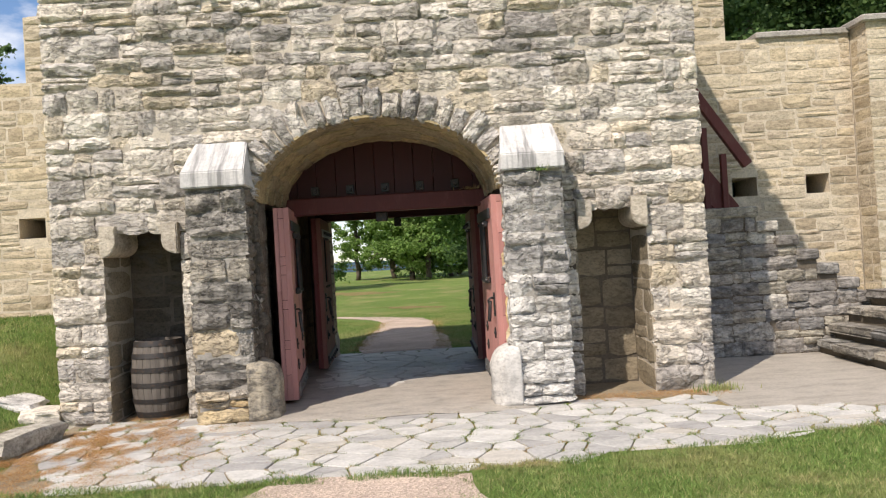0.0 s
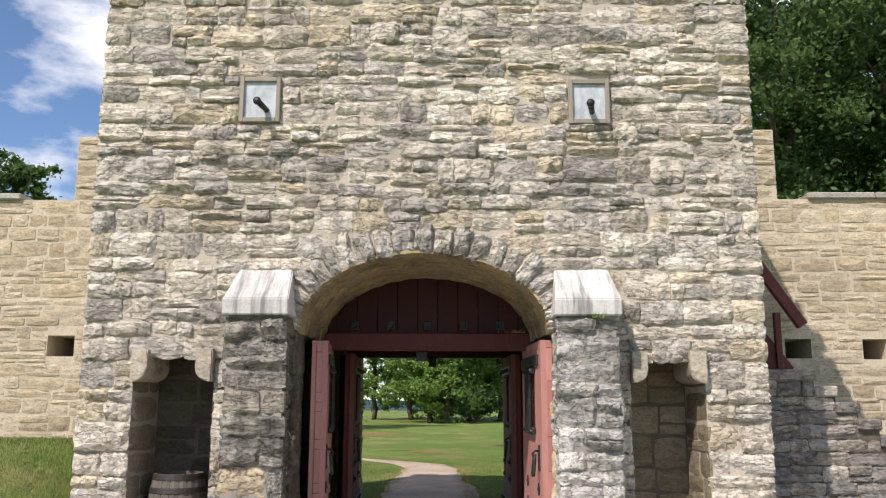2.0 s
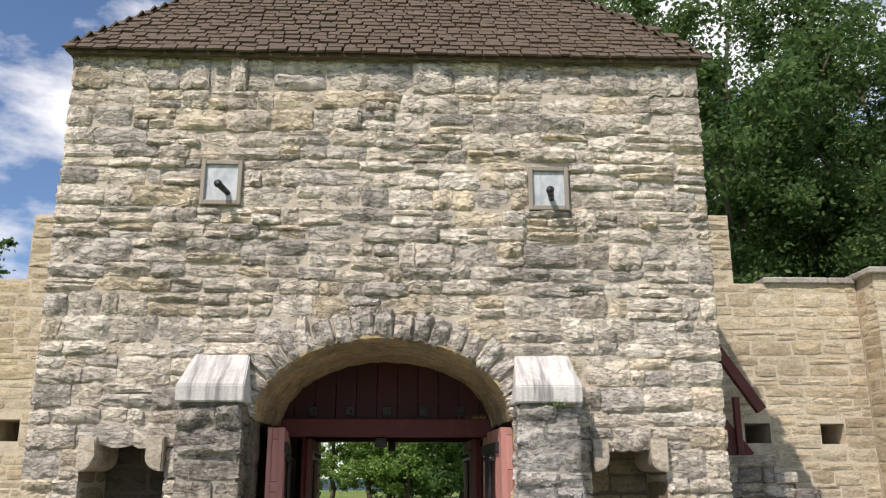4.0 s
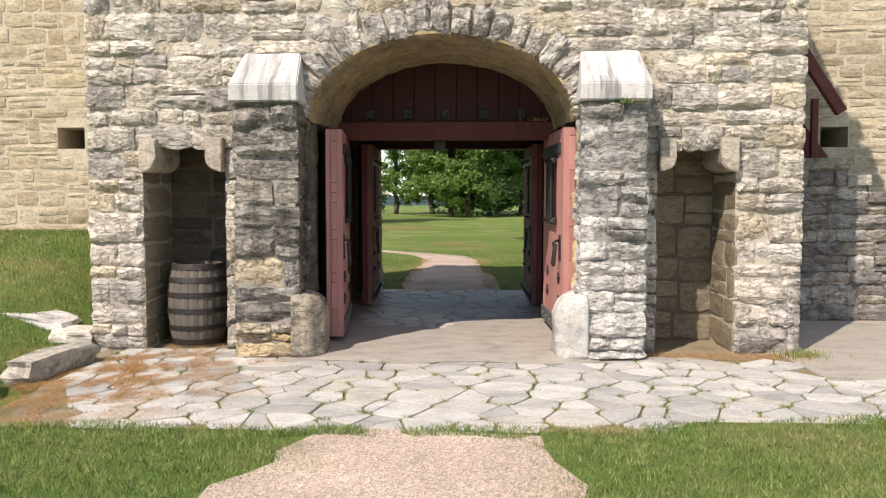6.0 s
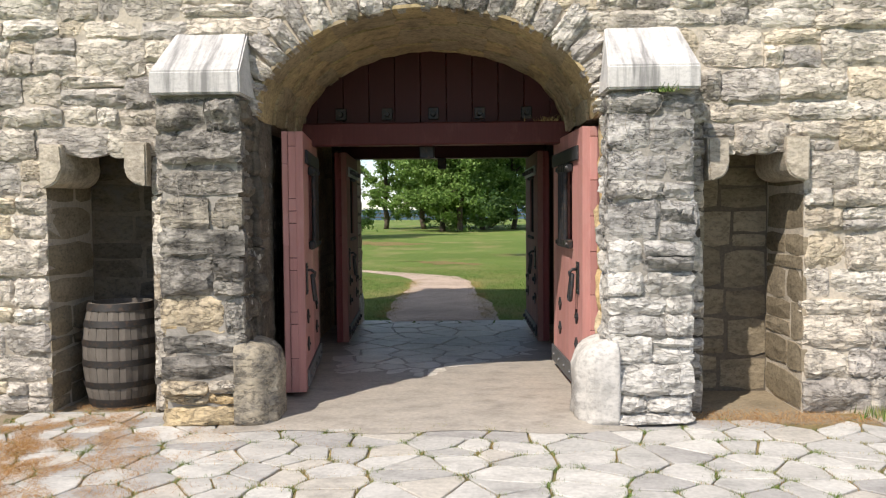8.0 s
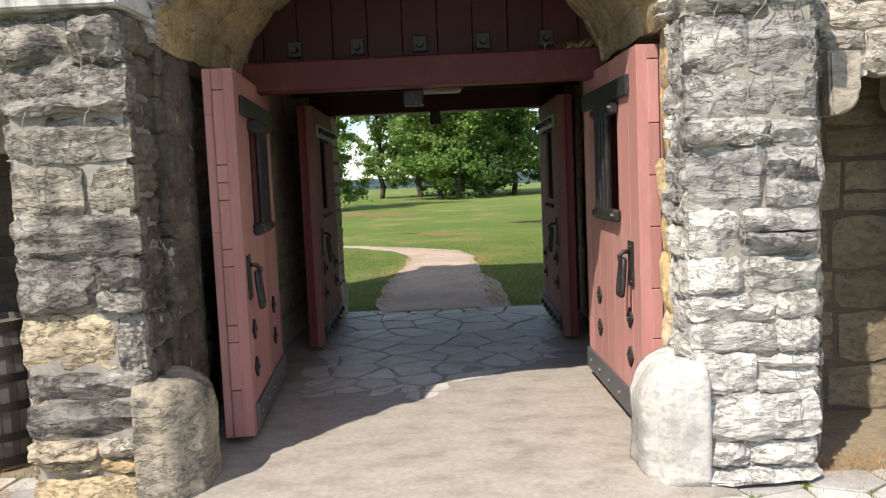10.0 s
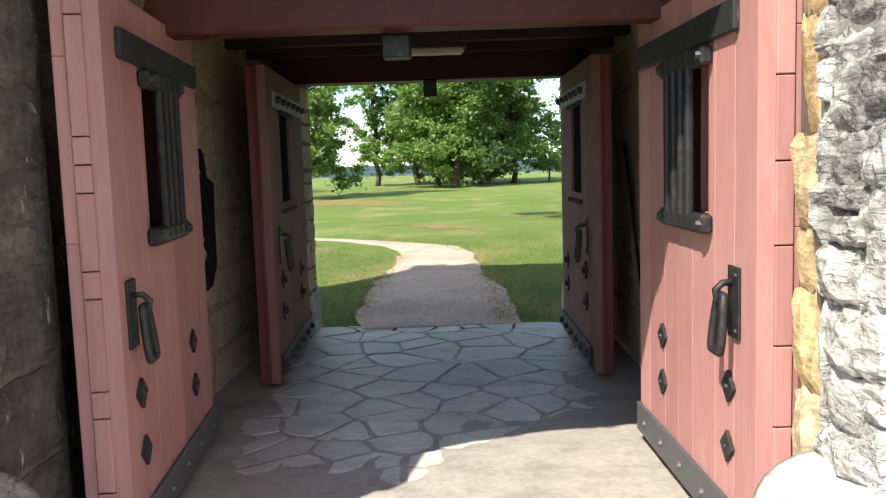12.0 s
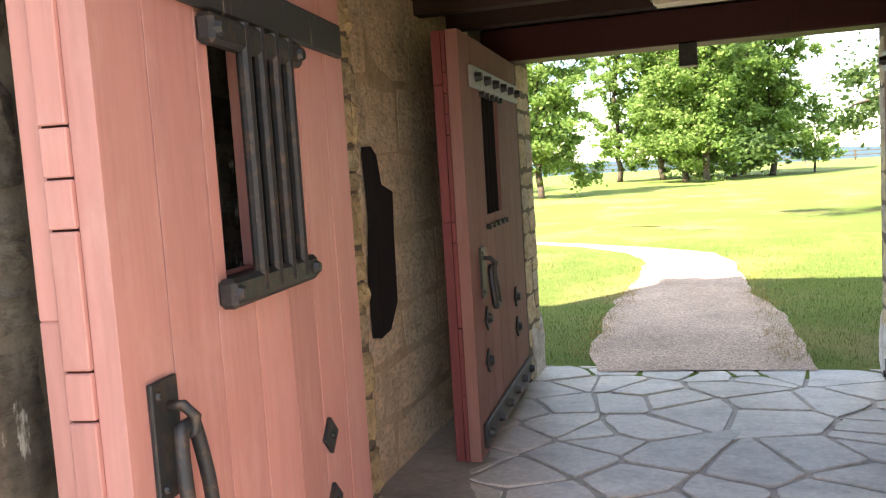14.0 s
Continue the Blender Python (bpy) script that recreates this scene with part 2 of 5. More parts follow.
black_iron = iron("black_iron", (0.035, 0.037, 0.04), 0.5, 0.5)
grey_iron = iron("grey_iron", (0.16, 0.165, 0.17), 0.55, 0.6)
worn_strap, _n, _l, _p = material("lime_streaked_iron", 0.6, 0.3, 0.4)
_l.new(mix(_n, _l, ramp(_n, _l, noise_tex(_n, _l, 1.0, (34, 34, 3), 6, 0.65), [(0.6, 0.0), (0.7, 0.8)]), (0.035, 0.037, 0.04), (0.42, 0.38, 0.31)), _p.inputs["Base Color"])
strap_iron = iron("galvanised_strap", (0.33, 0.35, 0.34), 0.6, 0.3)
hoop_iron = iron("hoop_iron", (0.05, 0.047, 0.045), 0.6, 0.6)
# Near-black fill: paints the darkness of openings, also colours the wall bar.
flat_black, *_ = material("dark_void", 0.95)
flat_black.node_tree.nodes["Principled BSDF"].inputs["Base Color"].default_value = (0.012, 0.01, 0.01, 1)
board_white, _n, _l, _p = material("whitewashed_board", 0.6)
_l.new(ramp(_n, _l, noise_tex(_n, _l, 9.0, (1, 1, 0.5), 6), [(0.35, (0.36, 0.4, 0.44)), (0.6, (0.58, 0.61, 0.64))]), _p.inputs["Base Color"])
lamp_white, _n, _l, _p = material("yellowed_plastic", 0.4)
_l.new(ramp(_n, _l, noise_tex(_n, _l, 6.0), [(0.3, (0.5, 0.44, 0.36)), (0.7, (0.66, 0.6, 0.5))]), _p.inputs["Base Color"])


def turf(name, dry):
    m, n, l, p = material(name, 0.9, 0, 0.1)
    f = noise_tex(n, l, 60.0, detail=6, rough=0.7)
    g = noise_tex(n, l, 0.55, (1, 0.7, 1), 7, 0.62)
    h = noise_tex(n, l, 0.09, (1, 1.6, 1), 5, 0.6)
    c = mix(n, l, ramp(n, l, f, [(0.3, 0.0), (0.7, 1.0)]), (0.085, 0.14, 0.03), (0.19, 0.26, 0.07))
    c = mix(n, l, ramp(n, l, g, [(0.5, 0.0), (0.7, dry)]), c, (0.36, 0.28, 0.14))
    c = mix(n, l, ramp(n, l, h, [(0.45, 0.0), (0.7, 0.55)]), c, (0.21, 0.28, 0.075))
    l.new(c, p.inputs["Base Color"])
    bump(n, l, p, f, 0.9, 0.03)
    return m


lawn = turf("lawn", 0.75)
blade_green, _n, _l, _p = material("grass_blade", 0.6, 0, 0.2)
_c = ramp(_n, _l, own_random(_n, _l), [(0.0, (0.07, 0.135, 0.026)), (0.5, (0.13, 0.215, 0.05)), (0.82, (0.2, 0.28, 0.075)), (1.0, (0.4, 0.35, 0.17))])
_c = mix(_n, _l, ramp(_n, _l, noise_tex(_n, _l, 0.9, detail=6, rough=0.65), [(0.49, 0.0), (0.64, 0.7)]), _c, (0.38, 0.32, 0.15))
_c = mix(_n, _l, 1.0, _c, ramp(_n, _l, noise_tex(_n, _l, 9.0, detail=4, rough=0.6), [(0.35, 0.6), (0.5, 0.95), (0.68, 1.3)]), "MULTIPLY")
_l.new(_c, _p.inputs["Base Color"])
straw, _n, _l, _p = material("dry_straw", 0.8, 0, 0.2)
_l.new(ramp(_n, _l, own_random(_n, _l), [(0.0, (0.28, 0.17, 0.07)), (0.5, (0.44, 0.29, 0.12)), (0.8, (0.38, 0.33, 0.14)), (1.0, (0.52, 0.41, 0.22))]), _p.inputs["Base Color"])
needle_mat, _n, _l, _p = material("brown_needles", 0.85, 0, 0.15)
_l.new(ramp(_n, _l, own_random(_n, _l), [(0.0, (0.27, 0.13, 0.05)), (0.5, (0.42, 0.23, 0.09)), (1.0, (0.54, 0.36, 0.17))]), _p.inputs["Base Color"])
gravel_mat, _n, _l, _p = material("pink_gravel", 0.95, 0, 0.15)
_v = _n.new("ShaderNodeTexVoronoi")
_v.inputs["Scale"].default_value = 75.0
_l.new(_n.new("ShaderNodeNewGeometry").outputs["Position"], _v.inputs["Vector"])
_c = mix(_n, _l, 1.0, (0.55, 0.435, 0.35), ramp(_n, _l, _v.outputs["Color"], [(0.1, 0.6), (0.6, 1.0), (0.9, 1.3)]), "MULTIPLY")
_c = mix(_n, _l, 1.0, _c, ramp(_n, _l, noise_tex(_n, _l, 1.3, detail=7), [(0.3, 0.78), (0.7, 1.15)]), "MULTIPLY")
_l.new(_c, _p.inputs["Base Color"])
bump(_n, _l, _p, _v.outputs["Distance"], 0.7, 0.012)


def leaf_mat(name, a, b, c):
    m, n, l, p = material(name, 0.55, 0, 0.25)
    col = ramp(n, l, own_random(n, l), [(0.0, a), (0.5, b), (1.0, c)])
    l.new(col, p.inputs["Base Color"])
    t = n.new("ShaderNodeBsdfTranslucent")
    l.new(col, t.inputs["Color"])
    x = n.new("ShaderNodeMixShader")
    x.inputs[0].default_value = 0.5
    l.new(p.outputs[0], x.inputs[1])
    l.new(t.outputs[0], x.inputs[2])
    l.new(x.outputs[0], n["Material Output"].inputs["Surface"])
    return m


leaf_green = leaf_mat("leaf_green", (0.12, 0.215, 0.055), (0.21, 0.34, 0.085), (0.32, 0.45, 0.14))
leaf_dark = leaf_mat("leaf_dark", (0.055, 0.105, 0.034), (0.1, 0.175, 0.055), (0.17, 0.26, 0.085))
bark, _n, _l, _p = material("bark", 0.95, 0, 0.1)
_f = noise_tex(_n, _l, 1.0, (14, 14, 3), 7, 0.7)
_l.new(ramp(_n, _l, _f, [(0.3, (0.05, 0.04, 0.03)), (0.7, (0.16, 0.13, 0.1))]), _p.inputs["Base Color"])
bump(_n, _l, _p, _f, 0.8, 0.03)
# Blue haze of distance is put into the colour of the woods.
hill_mat, _n, _l, _p = material("hazed_woods", 1.0, 0, 0.0)
_l.new(ramp(_n, _l, noise_tex(_n, _l, 0.02, detail=6), [(0.3, (0.045, 0.08, 0.11)), (0.7, (0.065, 0.105, 0.135))]), _p.inputs["Base Color"])


# ---- building helpers ----
def finish(name, me, mat, parent=None, label="", smooth=False):
    me.materials.append(mat)
    if smooth:
        me.polygons.foreach_set("use_smooth", [True] * len(me.polygons))
    ob = new(name, me)
    ob.parent = parent
    if label:
        ob["label"] = label
    return ob


def part(name, bm, mat, parent=None, label="", smooth=False):
    bmesh.ops.recalc_face_normals(bm, faces=bm.faces)
    me = bpy.data.meshes.new(name)
    bm.to_mesh(me)
    bm.free()
    return finish(name, me, mat, parent, label, smooth)


def thing(name, at, label, category, group="", kind="", turn=0.0):
    e = new(name)
    e.empty_display_size = 0.1
    e.matrix_basis = pose(*at, 0, 0, turn)
    return tagged(e, label, category, group, kind)


def add_box(bm, x0, x1, y0, y1, z0, z1, bevel=0.0, segs=1):
    r = bmesh.ops.create_cube(bm, size=1.0, matrix=Matrix.LocRotScale(((x0 + x1) / 2, (y0 + y1) / 2, (z0 + z1) / 2), None, (abs(x1 - x0), abs(y1 - y0), abs(z1 - z0))))
    if bevel:
        es = {e for v in r["verts"] for e in v.link_edges}
        bmesh.ops.bevel(bm, geom=list(es), offset=bevel, segments=segs, affect="EDGES")
    return bm


def box(x0, x1, y0, y1, z0, z1, bevel=0.0, segs=1):
    return add_box(bmesh.new(), x0, x1, y0, y1, z0, z1, bevel, segs)


def add_cyl(bm, a, b, r, r2=None, segs=12):
    a, b = Vector(a), Vector(b)
    m = Matrix.Translation((a + b) / 2) @ (b - a).to_track_quat("Z", "Y").to_matrix().to_4x4()
    bmesh.ops.create_cone(bm, cap_ends=True, segments=segs, radius1=r, radius2=r if r2 is None else r2, depth=(b - a).length, matrix=m)
    return bm


def cyl(a, b, r, r2=None, segs=12):
    return add_cyl(bmesh.new(), a, b, r, r2, segs)


def tube(points, r, closed=True, segs=10):
    """A round bar bent along points."""
    bm = bmesh.new()
    n = len(points)
    P = [Vector(q) for q in points]
    rings = []
    up = Vector((0.13, 0.97, 0.21)).normalized()
    for i in range(n):
        a, b = P[(i - 1) % n] if closed or i else P[0], P[(i + 1) % n] if closed or i < n - 1 else P[-1]
        d = (b - a).normalized()
        s = d.cross(up).normalized()
        t = s.cross(d)
        rings.append([bm.verts.new(P[i] + (s * math.cos(k) + t * math.sin(k)) * r) for k in (2 * math.pi * j / segs for j in range(segs))])
    for i in range(n if closed else n - 1):
        p, q = rings[i], rings[(i + 1) % n]
        for j in range(segs):
            bm.faces.new((p[j], p[(j + 1) % segs], q[(j + 1) % segs], q[j]))
    if not closed:
        bm.faces.new(rings[0][::-1]), bm.faces.new(rings[-1])
    return bm


def prism(poly, y0, y1):
    """A polygon in x, z pushed from y0 to y1."""
    bm = bmesh.new()
    a = [bm.verts.new((x, y0, z)) for x, z in poly]
    b = [bm.verts.new((x, y1, z)) for x, z in poly]
    bm.faces.new(a)
    bm.faces.new(b[::-1])
    for i in range(len(poly)):
        j = (i + 1) % len(poly)
        bm.faces.new((a[i], b[i], b[j], a[j]))
    return bm


def unit_stone(rng, nu, nv, rough, edge):
    """Verts and faces of one block, 1 x 1, its front about 1 proud of the wall, with level ledges where the bedding has split."""
    vs, fs = [], []
    side = rng.uniform(-0.3, 0.3, 2)
    ledge = rng.uniform(-0.5, 0.5, nv + 1) * rough
    wave = rng.uniform(0, 6.28, 3)
    for j in range(nv + 1):
        for i in range(nu + 1):
            u, v = i / nu - 0.5, j / nv - 0.5
            rim = i in (0, nu) or j in (0, nv)
            w = 1.0 + ledge[j] + rough * (0.55 * rng.uniform(-1, 1) + 0.45 * math.sin(5 * u + wave[0] + 3 * v) + 0.3 * math.sin(11 * u + wave[1])) + side[0] * u + side[1] * v
            if rim:
                w = edge + rng.uniform(-0.25, 0.25)
                if i in (0, nu):
                    u -= 0.05 * np.sign(u) * rng.uniform(0, 1)
                if j in (0, nv):
                    v -= 0.1 * np.sign(v) * rng.uniform(0, 1)
                if i in (0, nu) and j in (0, nv):
                    u, v = u * rng.uniform(0.93, 1.0), v * rng.uniform(0.8, 1.0)
            else:
                u += rng.uniform(-0.3, 0.3) / nu
                v += rng.uniform(-0.35, 0.35) / nv
            vs.append((u, v, w))
    idx = lambda i, j: j * (nu + 1) + i
    for j in range(nv):
        for i in range(nu):
            q = (idx(i, j), idx(i + 1, j), idx(i + 1, j + 1), idx(i, j + 1))
            if (i + j) % 2:
                fs += [(q[0], q[1], q[2]), (q[0], q[2], q[3])]
            else:
                fs += [(q[0], q[1], q[3]), (q[1], q[2], q[3])]
    ring = [idx(i, 0) for i in range(nu)] + [idx(nu, j) for j in range(nv)] + [idx(i, nv) for i in range(nu, 0, -1)] + [idx(0, j) for j in range(nv, 0, -1)]
    base = len(vs)
    for k in ring:
        u, v, _ = vs[k]
        vs.append((u, v, -1.2))
    for a in range(len(ring)):
        b = (a + 1) % len(ring)
        fs.append((ring[b], ring[a], base + a, base + b))
    return np.array(vs), fs


def split_stone(rng, nu, nv):
    """A rock-faced block: flat facets that meet in sharp ridges, with uneven edges all round."""
    planes = [(rng.uniform(-1.5, 1.5), rng.uniform(-1.7, 1.7), rng.uniform(1.1, 1.7)) for _ in range(5)]
    vs, fs = unit_stone(rng, nu, nv, 0.22, 0.6)
    for k in range((nu + 1) * (nv + 1)):
        i, j = k % (nu + 1), k // (nu + 1)
        u, v, w = vs[k]
        f = min(a * u + b * v + c for a, b, c in planes)
        if i in (0, nu) or j in (0, nv):
            vs[k, 2] = np.clip(0.75 * f - 0.05 + rng.uniform(-0.25, 0.2), 0.25, 1.1)
        else:
            vs[k, 2] = max(0.3, f + (w - 1.0))
    vs[:, 0] *= 1.075
    vs[:, 1] *= 1.13
    return vs, fs


_rng = np.random.default_rng(11)
KINDS = {"split": [split_stone(_rng, 8, 5) for _ in range(48)], "rock": [unit_stone(_rng, 5, 3, 0.42, 0.5) for _ in range(24)],
         "crag": [unit_stone(_rng, 8, 5, 0.42, 0.55) for _ in range(36)],
         "flat": [unit_stone(_rng, 3, 2, 0.14, 0.55) for _ in range(16)],
         "shingle": [unit_stone(_rng, 1, 1, 0.0, 1.0) for _ in range(6)]}
MESHES = {}


def shared_mesh(kind, i, mat, name):
    key = (kind, i, mat.name, name)
    if key not in MESHES:
        vs, fs = KINDS[kind][i]
        me = bpy.data.meshes.new(name)
        me.from_pydata(vs.tolist(), [], fs)
        me.materials.append(mat)
        MESHES[key] = me
    return MESHES[key]


def pieces(parent, cells, kind, mat, single=300, name="stone", near=None, seed=1):
    """cells: rows of (centre, u axis, v axis, normal, width, height, depth). The first ones, or those for which near() holds, are parts; the rest are joined."""
    rng = np.random.default_rng(seed)
    allv, allf, base, made = [], [], 0, 0
    for c, u, v, nrm, w, h, d in cells:
        i = int(rng.integers(len(KINDS[kind])))
        flip = (1 if rng.random() < 0.5 else -1)
        m = np.eye(4)
        m[:3, 0], m[:3, 1], m[:3, 2], m[:3, 3] = np.array(u) * w * flip, np.array(v) * h * flip, np.array(nrm) * d, c
        if made < single and (near is None or near(c)):
            ob = new(name, shared_mesh(kind, i, mat, name))
            ob.parent = parent
            ob.matrix_basis = Matrix(m.tolist())
            made += 1
        else:
            vs, fs = KINDS[kind][i]
            allv.append(vs @ m[:3, :3].T + m[:3, 3])
            allf += [tuple(base + k for k in f) for f in fs]
            base += len(vs)
    if allv:
        me = bpy.data.meshes.new(name + "s")
        me.from_pydata(np.concatenate(allv).tolist(), [], allf)
        ob = finish(name + "work", me, mat, parent)
        ob["kind"] = "stuff"


def courses(z0, z1, lo, hi, rng):
    zs = [z0]
    while z1 - zs[-1] > hi * 1.3:
        zs.append(zs[-1] + rng.uniform(lo, hi))
    zs.append(z1)
    return zs


def lay(o, u, v, nrm, length, height, course, block, depth, gap, rng, holes=None, first=None):
    """Cells of a wall face that starts at o and runs along u and v. holes(z0, z1): stretches of u left open."""
    o, u, v, nrm = (np.array(a, float) for a in (o, u, v, nrm))
    out = []
    rows = courses(0.0, height, *course, rng)
    for a, b in zip(rows, rows[1:]):
        spans = [(0.0, length)]
        for h0, h1 in (holes(a, b) if holes else []):
            nxt = []
            for s0, s1 in spans:
                if h1 <= s0 or h0 >= s1:
                    nxt.append((s0, s1))
                    continue
                if h0 - s0 > 0.04:
                    nxt.append((s0, h0))
                if s1 - h1 > 0.04:
                    nxt.append((h1, s1))
            spans = nxt
        for s0, s1 in spans:
            x = s0
            while x < s1 - 0.01:
                w = rng.uniform(*block)
                if s1 - x - w < block[0] * 0.6:
                    w = s1 - x
                bits = [(x, x + w, a, b)]
                if b - a > course[0] * 1.35 and rng.random() < 0.28:
                    k = a + (b - a) * rng.uniform(0.35, 0.65)
                    bits = [(x, x + w, a, k), (x, x + w, k, b)]
                    if w > block[0] * 2 and rng.random() < 0.6:
                        e = x + w * rng.uniform(0.35, 0.65)
                        bits = [(x, x + w, a, k), (x, e, k, b), (e, x + w, k, b)] if rng.random() < 0.5 else [(x, e, a, k), (e, x + w, a, k), (x, x + w, k, b)]
                for x0, x1, p, q in bits:
                    j = rng.uniform(-0.35, 0.35, 2) * gap
                    t = rng.uniform(-0.02, 0.02)
                    j[1] += 0.045 * noise.noise(Vector(((x0 + x1) * 0.45, (p + q) * 0.6, 3.7 + o[0] + o[1])))
                    out.append((o + u * ((x0 + x1) / 2 + j[0]) + v * ((p + q) / 2 + j[1]) - nrm * depth * 0.34, u + v * t, v - u * t, nrm, x1 - x0 - gap * rng.uniform(0.6, 1.5), q - p - gap * rng.uniform(0.6, 1.5), depth * rng.uniform(0.6, 1.4)))
                x += w
    return out


def voronoi(x0, x1, y0, y1, sx, sy, rng, inside=None):
    """Irregular flags: seeds on a shaken grid, each cell cut by its neighbours."""
    nx, ny = max(1, round((x1 - x0) / sx)), max(1, round((y1 - y0) / sy))
    seeds = []
    for j in range(-1, ny + 1):
        for i in range(-1, nx + 1):
            seeds.append((x0 + (i + 0.5 + rng.uniform(-0.55, 0.55) + 0.5 * (j % 2)) * (x1 - x0) / nx, y0 + (j + 0.5 + rng.uniform(-0.52, 0.52)) * (y1 - y0) / ny))
    seeds = np.array(seeds)[rng.random(len(seeds)) > 0.17]
    cells = []
    for i, s in enumerate(seeds):
        poly = [(x0, y0), (x1, y0), (x1, y1), (x0, y1)]
        d = (((seeds - s) / (sx, sy)) ** 2).sum(1)
        for k in np.argsort(d)[1:22]:
            t = seeds[k]
            mid, nn = (s + t) / 2, t - s
            out = []
            for a, b in zip(poly, poly[1:] + poly[:1]):
                da, db = (np.array(a) - mid) @ nn, (np.array(b) - mid) @ nn
                if da <= 0:
                    out.append(a)
                if da * db < 0:
                    f = da / (da - db)
                    out.append((a[0] + (b[0] - a[0]) * f, a[1] + (b[1] - a[1]) * f))
            poly = out
            if len(poly) < 3:
                break
        if len(poly) >= 3:
            c = np.mean(poly, 0)
            if inside is None or inside(*c):
                cells.append(np.array(poly))
    return cells


def flagstones(parent, cells, mat, gap, z, thick, rng, name="flagstone", wobble=0.006, cut=0.06):
    for poly in cells:
        c = poly.mean(0)
        pts = []
        n = len(poly)
        for i in range(n):
            a, b = poly[i], poly[(i + 1) % n]
            for f in (cut, 0.5, 1 - cut):
                q = a + (b - a) * f
                r = q - c
                k = np.linalg.norm(r)
                if k < gap * 1.2:
                    continue
                e = rng.uniform(0.4, 1.3) * gap * (0.7 if f == 0.5 else 1.0)
                pts.append(q - r / k * e)
        if len(pts) < 3:
            continue
        pts = np.array(pts) - c
        h, tx, ty = rng.uniform(-wobble, wobble), rng.uniform(-1, 1) * wobble, rng.uniform(-1, 1) * wobble
        top = [(*(p * (1 - 0.005 / max(0.05, np.linalg.norm(p)))), h + thick + tx * p[0] + ty * p[1]) for p in pts]
        mid = [(*p, h + thick - 0.005 + tx * p[0] + ty * p[1]) for p in pts]
        low = [(*p, -0.03) for p in pts]
        m = len(pts)
        fs = [tuple(range(m))]
        for r0, r1 in ((0, m), (m, 2 * m)):
            for i in range(m):
                j = (i + 1) % m
                fs.append((r0 + j, r0 + i, r1 + i, r1 + j))
        me = bpy.data.meshes.new(name)
        me.from_pydata(top + mid + low, [], fs)
        me.materials.append(mat)
        ob = new(name, me)
        ob.parent = parent
        ob.matrix_basis = Matrix.Translation((c[0], c[1], z))


def blades(name, pts, size, mat, label, rng, lean=0.5, category="grass"):
    """Single blades at rows of x, y, z."""
    n = len(pts)
    a = rng.uniform(0, 2 * np.pi, n)
    h = rng.uniform(size[0], size[1], n)
    w = h * rng.uniform(0.035, 0.075, n) + 0.001
    dx, dy = np.cos(a) * w, np.sin(a) * w
    b = rng.uniform(0, 2 * np.pi, n)
    lx, ly = np.cos(b) * h * rng.uniform(0, lean, n), np.sin(b) * h * rng.uniform(0, lean, n)
    v = np.empty((n, 3, 3))
    v[:, 0] = pts + np.stack([-dx, -dy, np.full(n, -0.004)], 1)
    v[:, 1] = pts + np.stack([dx, dy, np.full(n, -0.004)], 1)
    v[:, 2] = pts + np.stack([lx, ly, h], 1)
    me = bpy.data.meshes.new(name)
    me.vertices.add(3 * n)
    me.vertices.foreach_set("co", v.ravel())
    me.loops.add(3 * n)
    me.loops.foreach_set("vertex_index", np.arange(3 * n))
    me.polygons.add(n)
    me.polygons.foreach_set("loop_start", np.arange(0, 3 * n, 3))
    me.update(calc_edges=True)
    return tagged(finish(name, me, mat), label, category, kind="stuff")


X, Y, Z = (1, 0, 0), (0, 1, 0), (0, 0, 1)
NX, NY = (-1, 0, 0), (0, -1, 0)


# ---- ground ----
def smooth(t):
    t = np.clip(t, 0, 1)
    return t * t * (3 - 2 * t)


def ground_z(x, y):
    left = smooth((-3.35 - x) / 1.3) * smooth((y - 6.6) / 5.6) * 1.02
    right = smooth((x - 6.1) / 0.7) * smooth((y - 7.6) / 1.6) * 0.72 * (y < 13)
    low = ((np.abs(x) < 3.3) & (y > 6.25 + 0.19 * np.maximum(0, x - 1)) & (y < 13.9)) | ((x > 3.0) & (x < 6.0) & (y > 7.0) & (y < 12))
    far = smooth((y - 13.0) / 1.0)
    fall = 0.05 * smooth((y - 75) / 50) + 0.02 * np.maximum(0.0, y - 125)
    return np.where(low, -0.06, (left + right) * (1 - far) - fall)


def line(a, b, s):
    return list(np.arange(a, b, s))


gx = np.array([-2500, -1200, -600, -300, -150, -80, -45, -28, -18] + line(-12, 12, 0.3) + [12, 18, 28, 45, 80, 150, 300, 600, 1200, 2500])
gy = np.array([-600, -200, -80, -35, -15, -6] + line(-2, 17, 0.3) + [17, 19, 22, 26, 32, 40, 50, 65, 75, 85, 95, 105, 115, 125, 140, 180, 300, 600, 1200, 2500])
GX, GY = np.meshgrid(gx, gy)
GZ = ground_z(GX, GY)
me = bpy.data.meshes.new("ground")
nx = len(gx)
me.from_pydata(np.stack([GX, GY, GZ], -1).reshape(-1, 3).tolist(), [], [(j * nx + i, j * nx + i + 1, (j + 1) * nx + i + 1, (j + 1) * nx + i) for j in range(len(gy) - 1) for i in range(nx - 1)])
tagged(finish("ground", me, lawn, smooth=True), "mown green lawn with dry brown patches", "lawn", kind="structure")


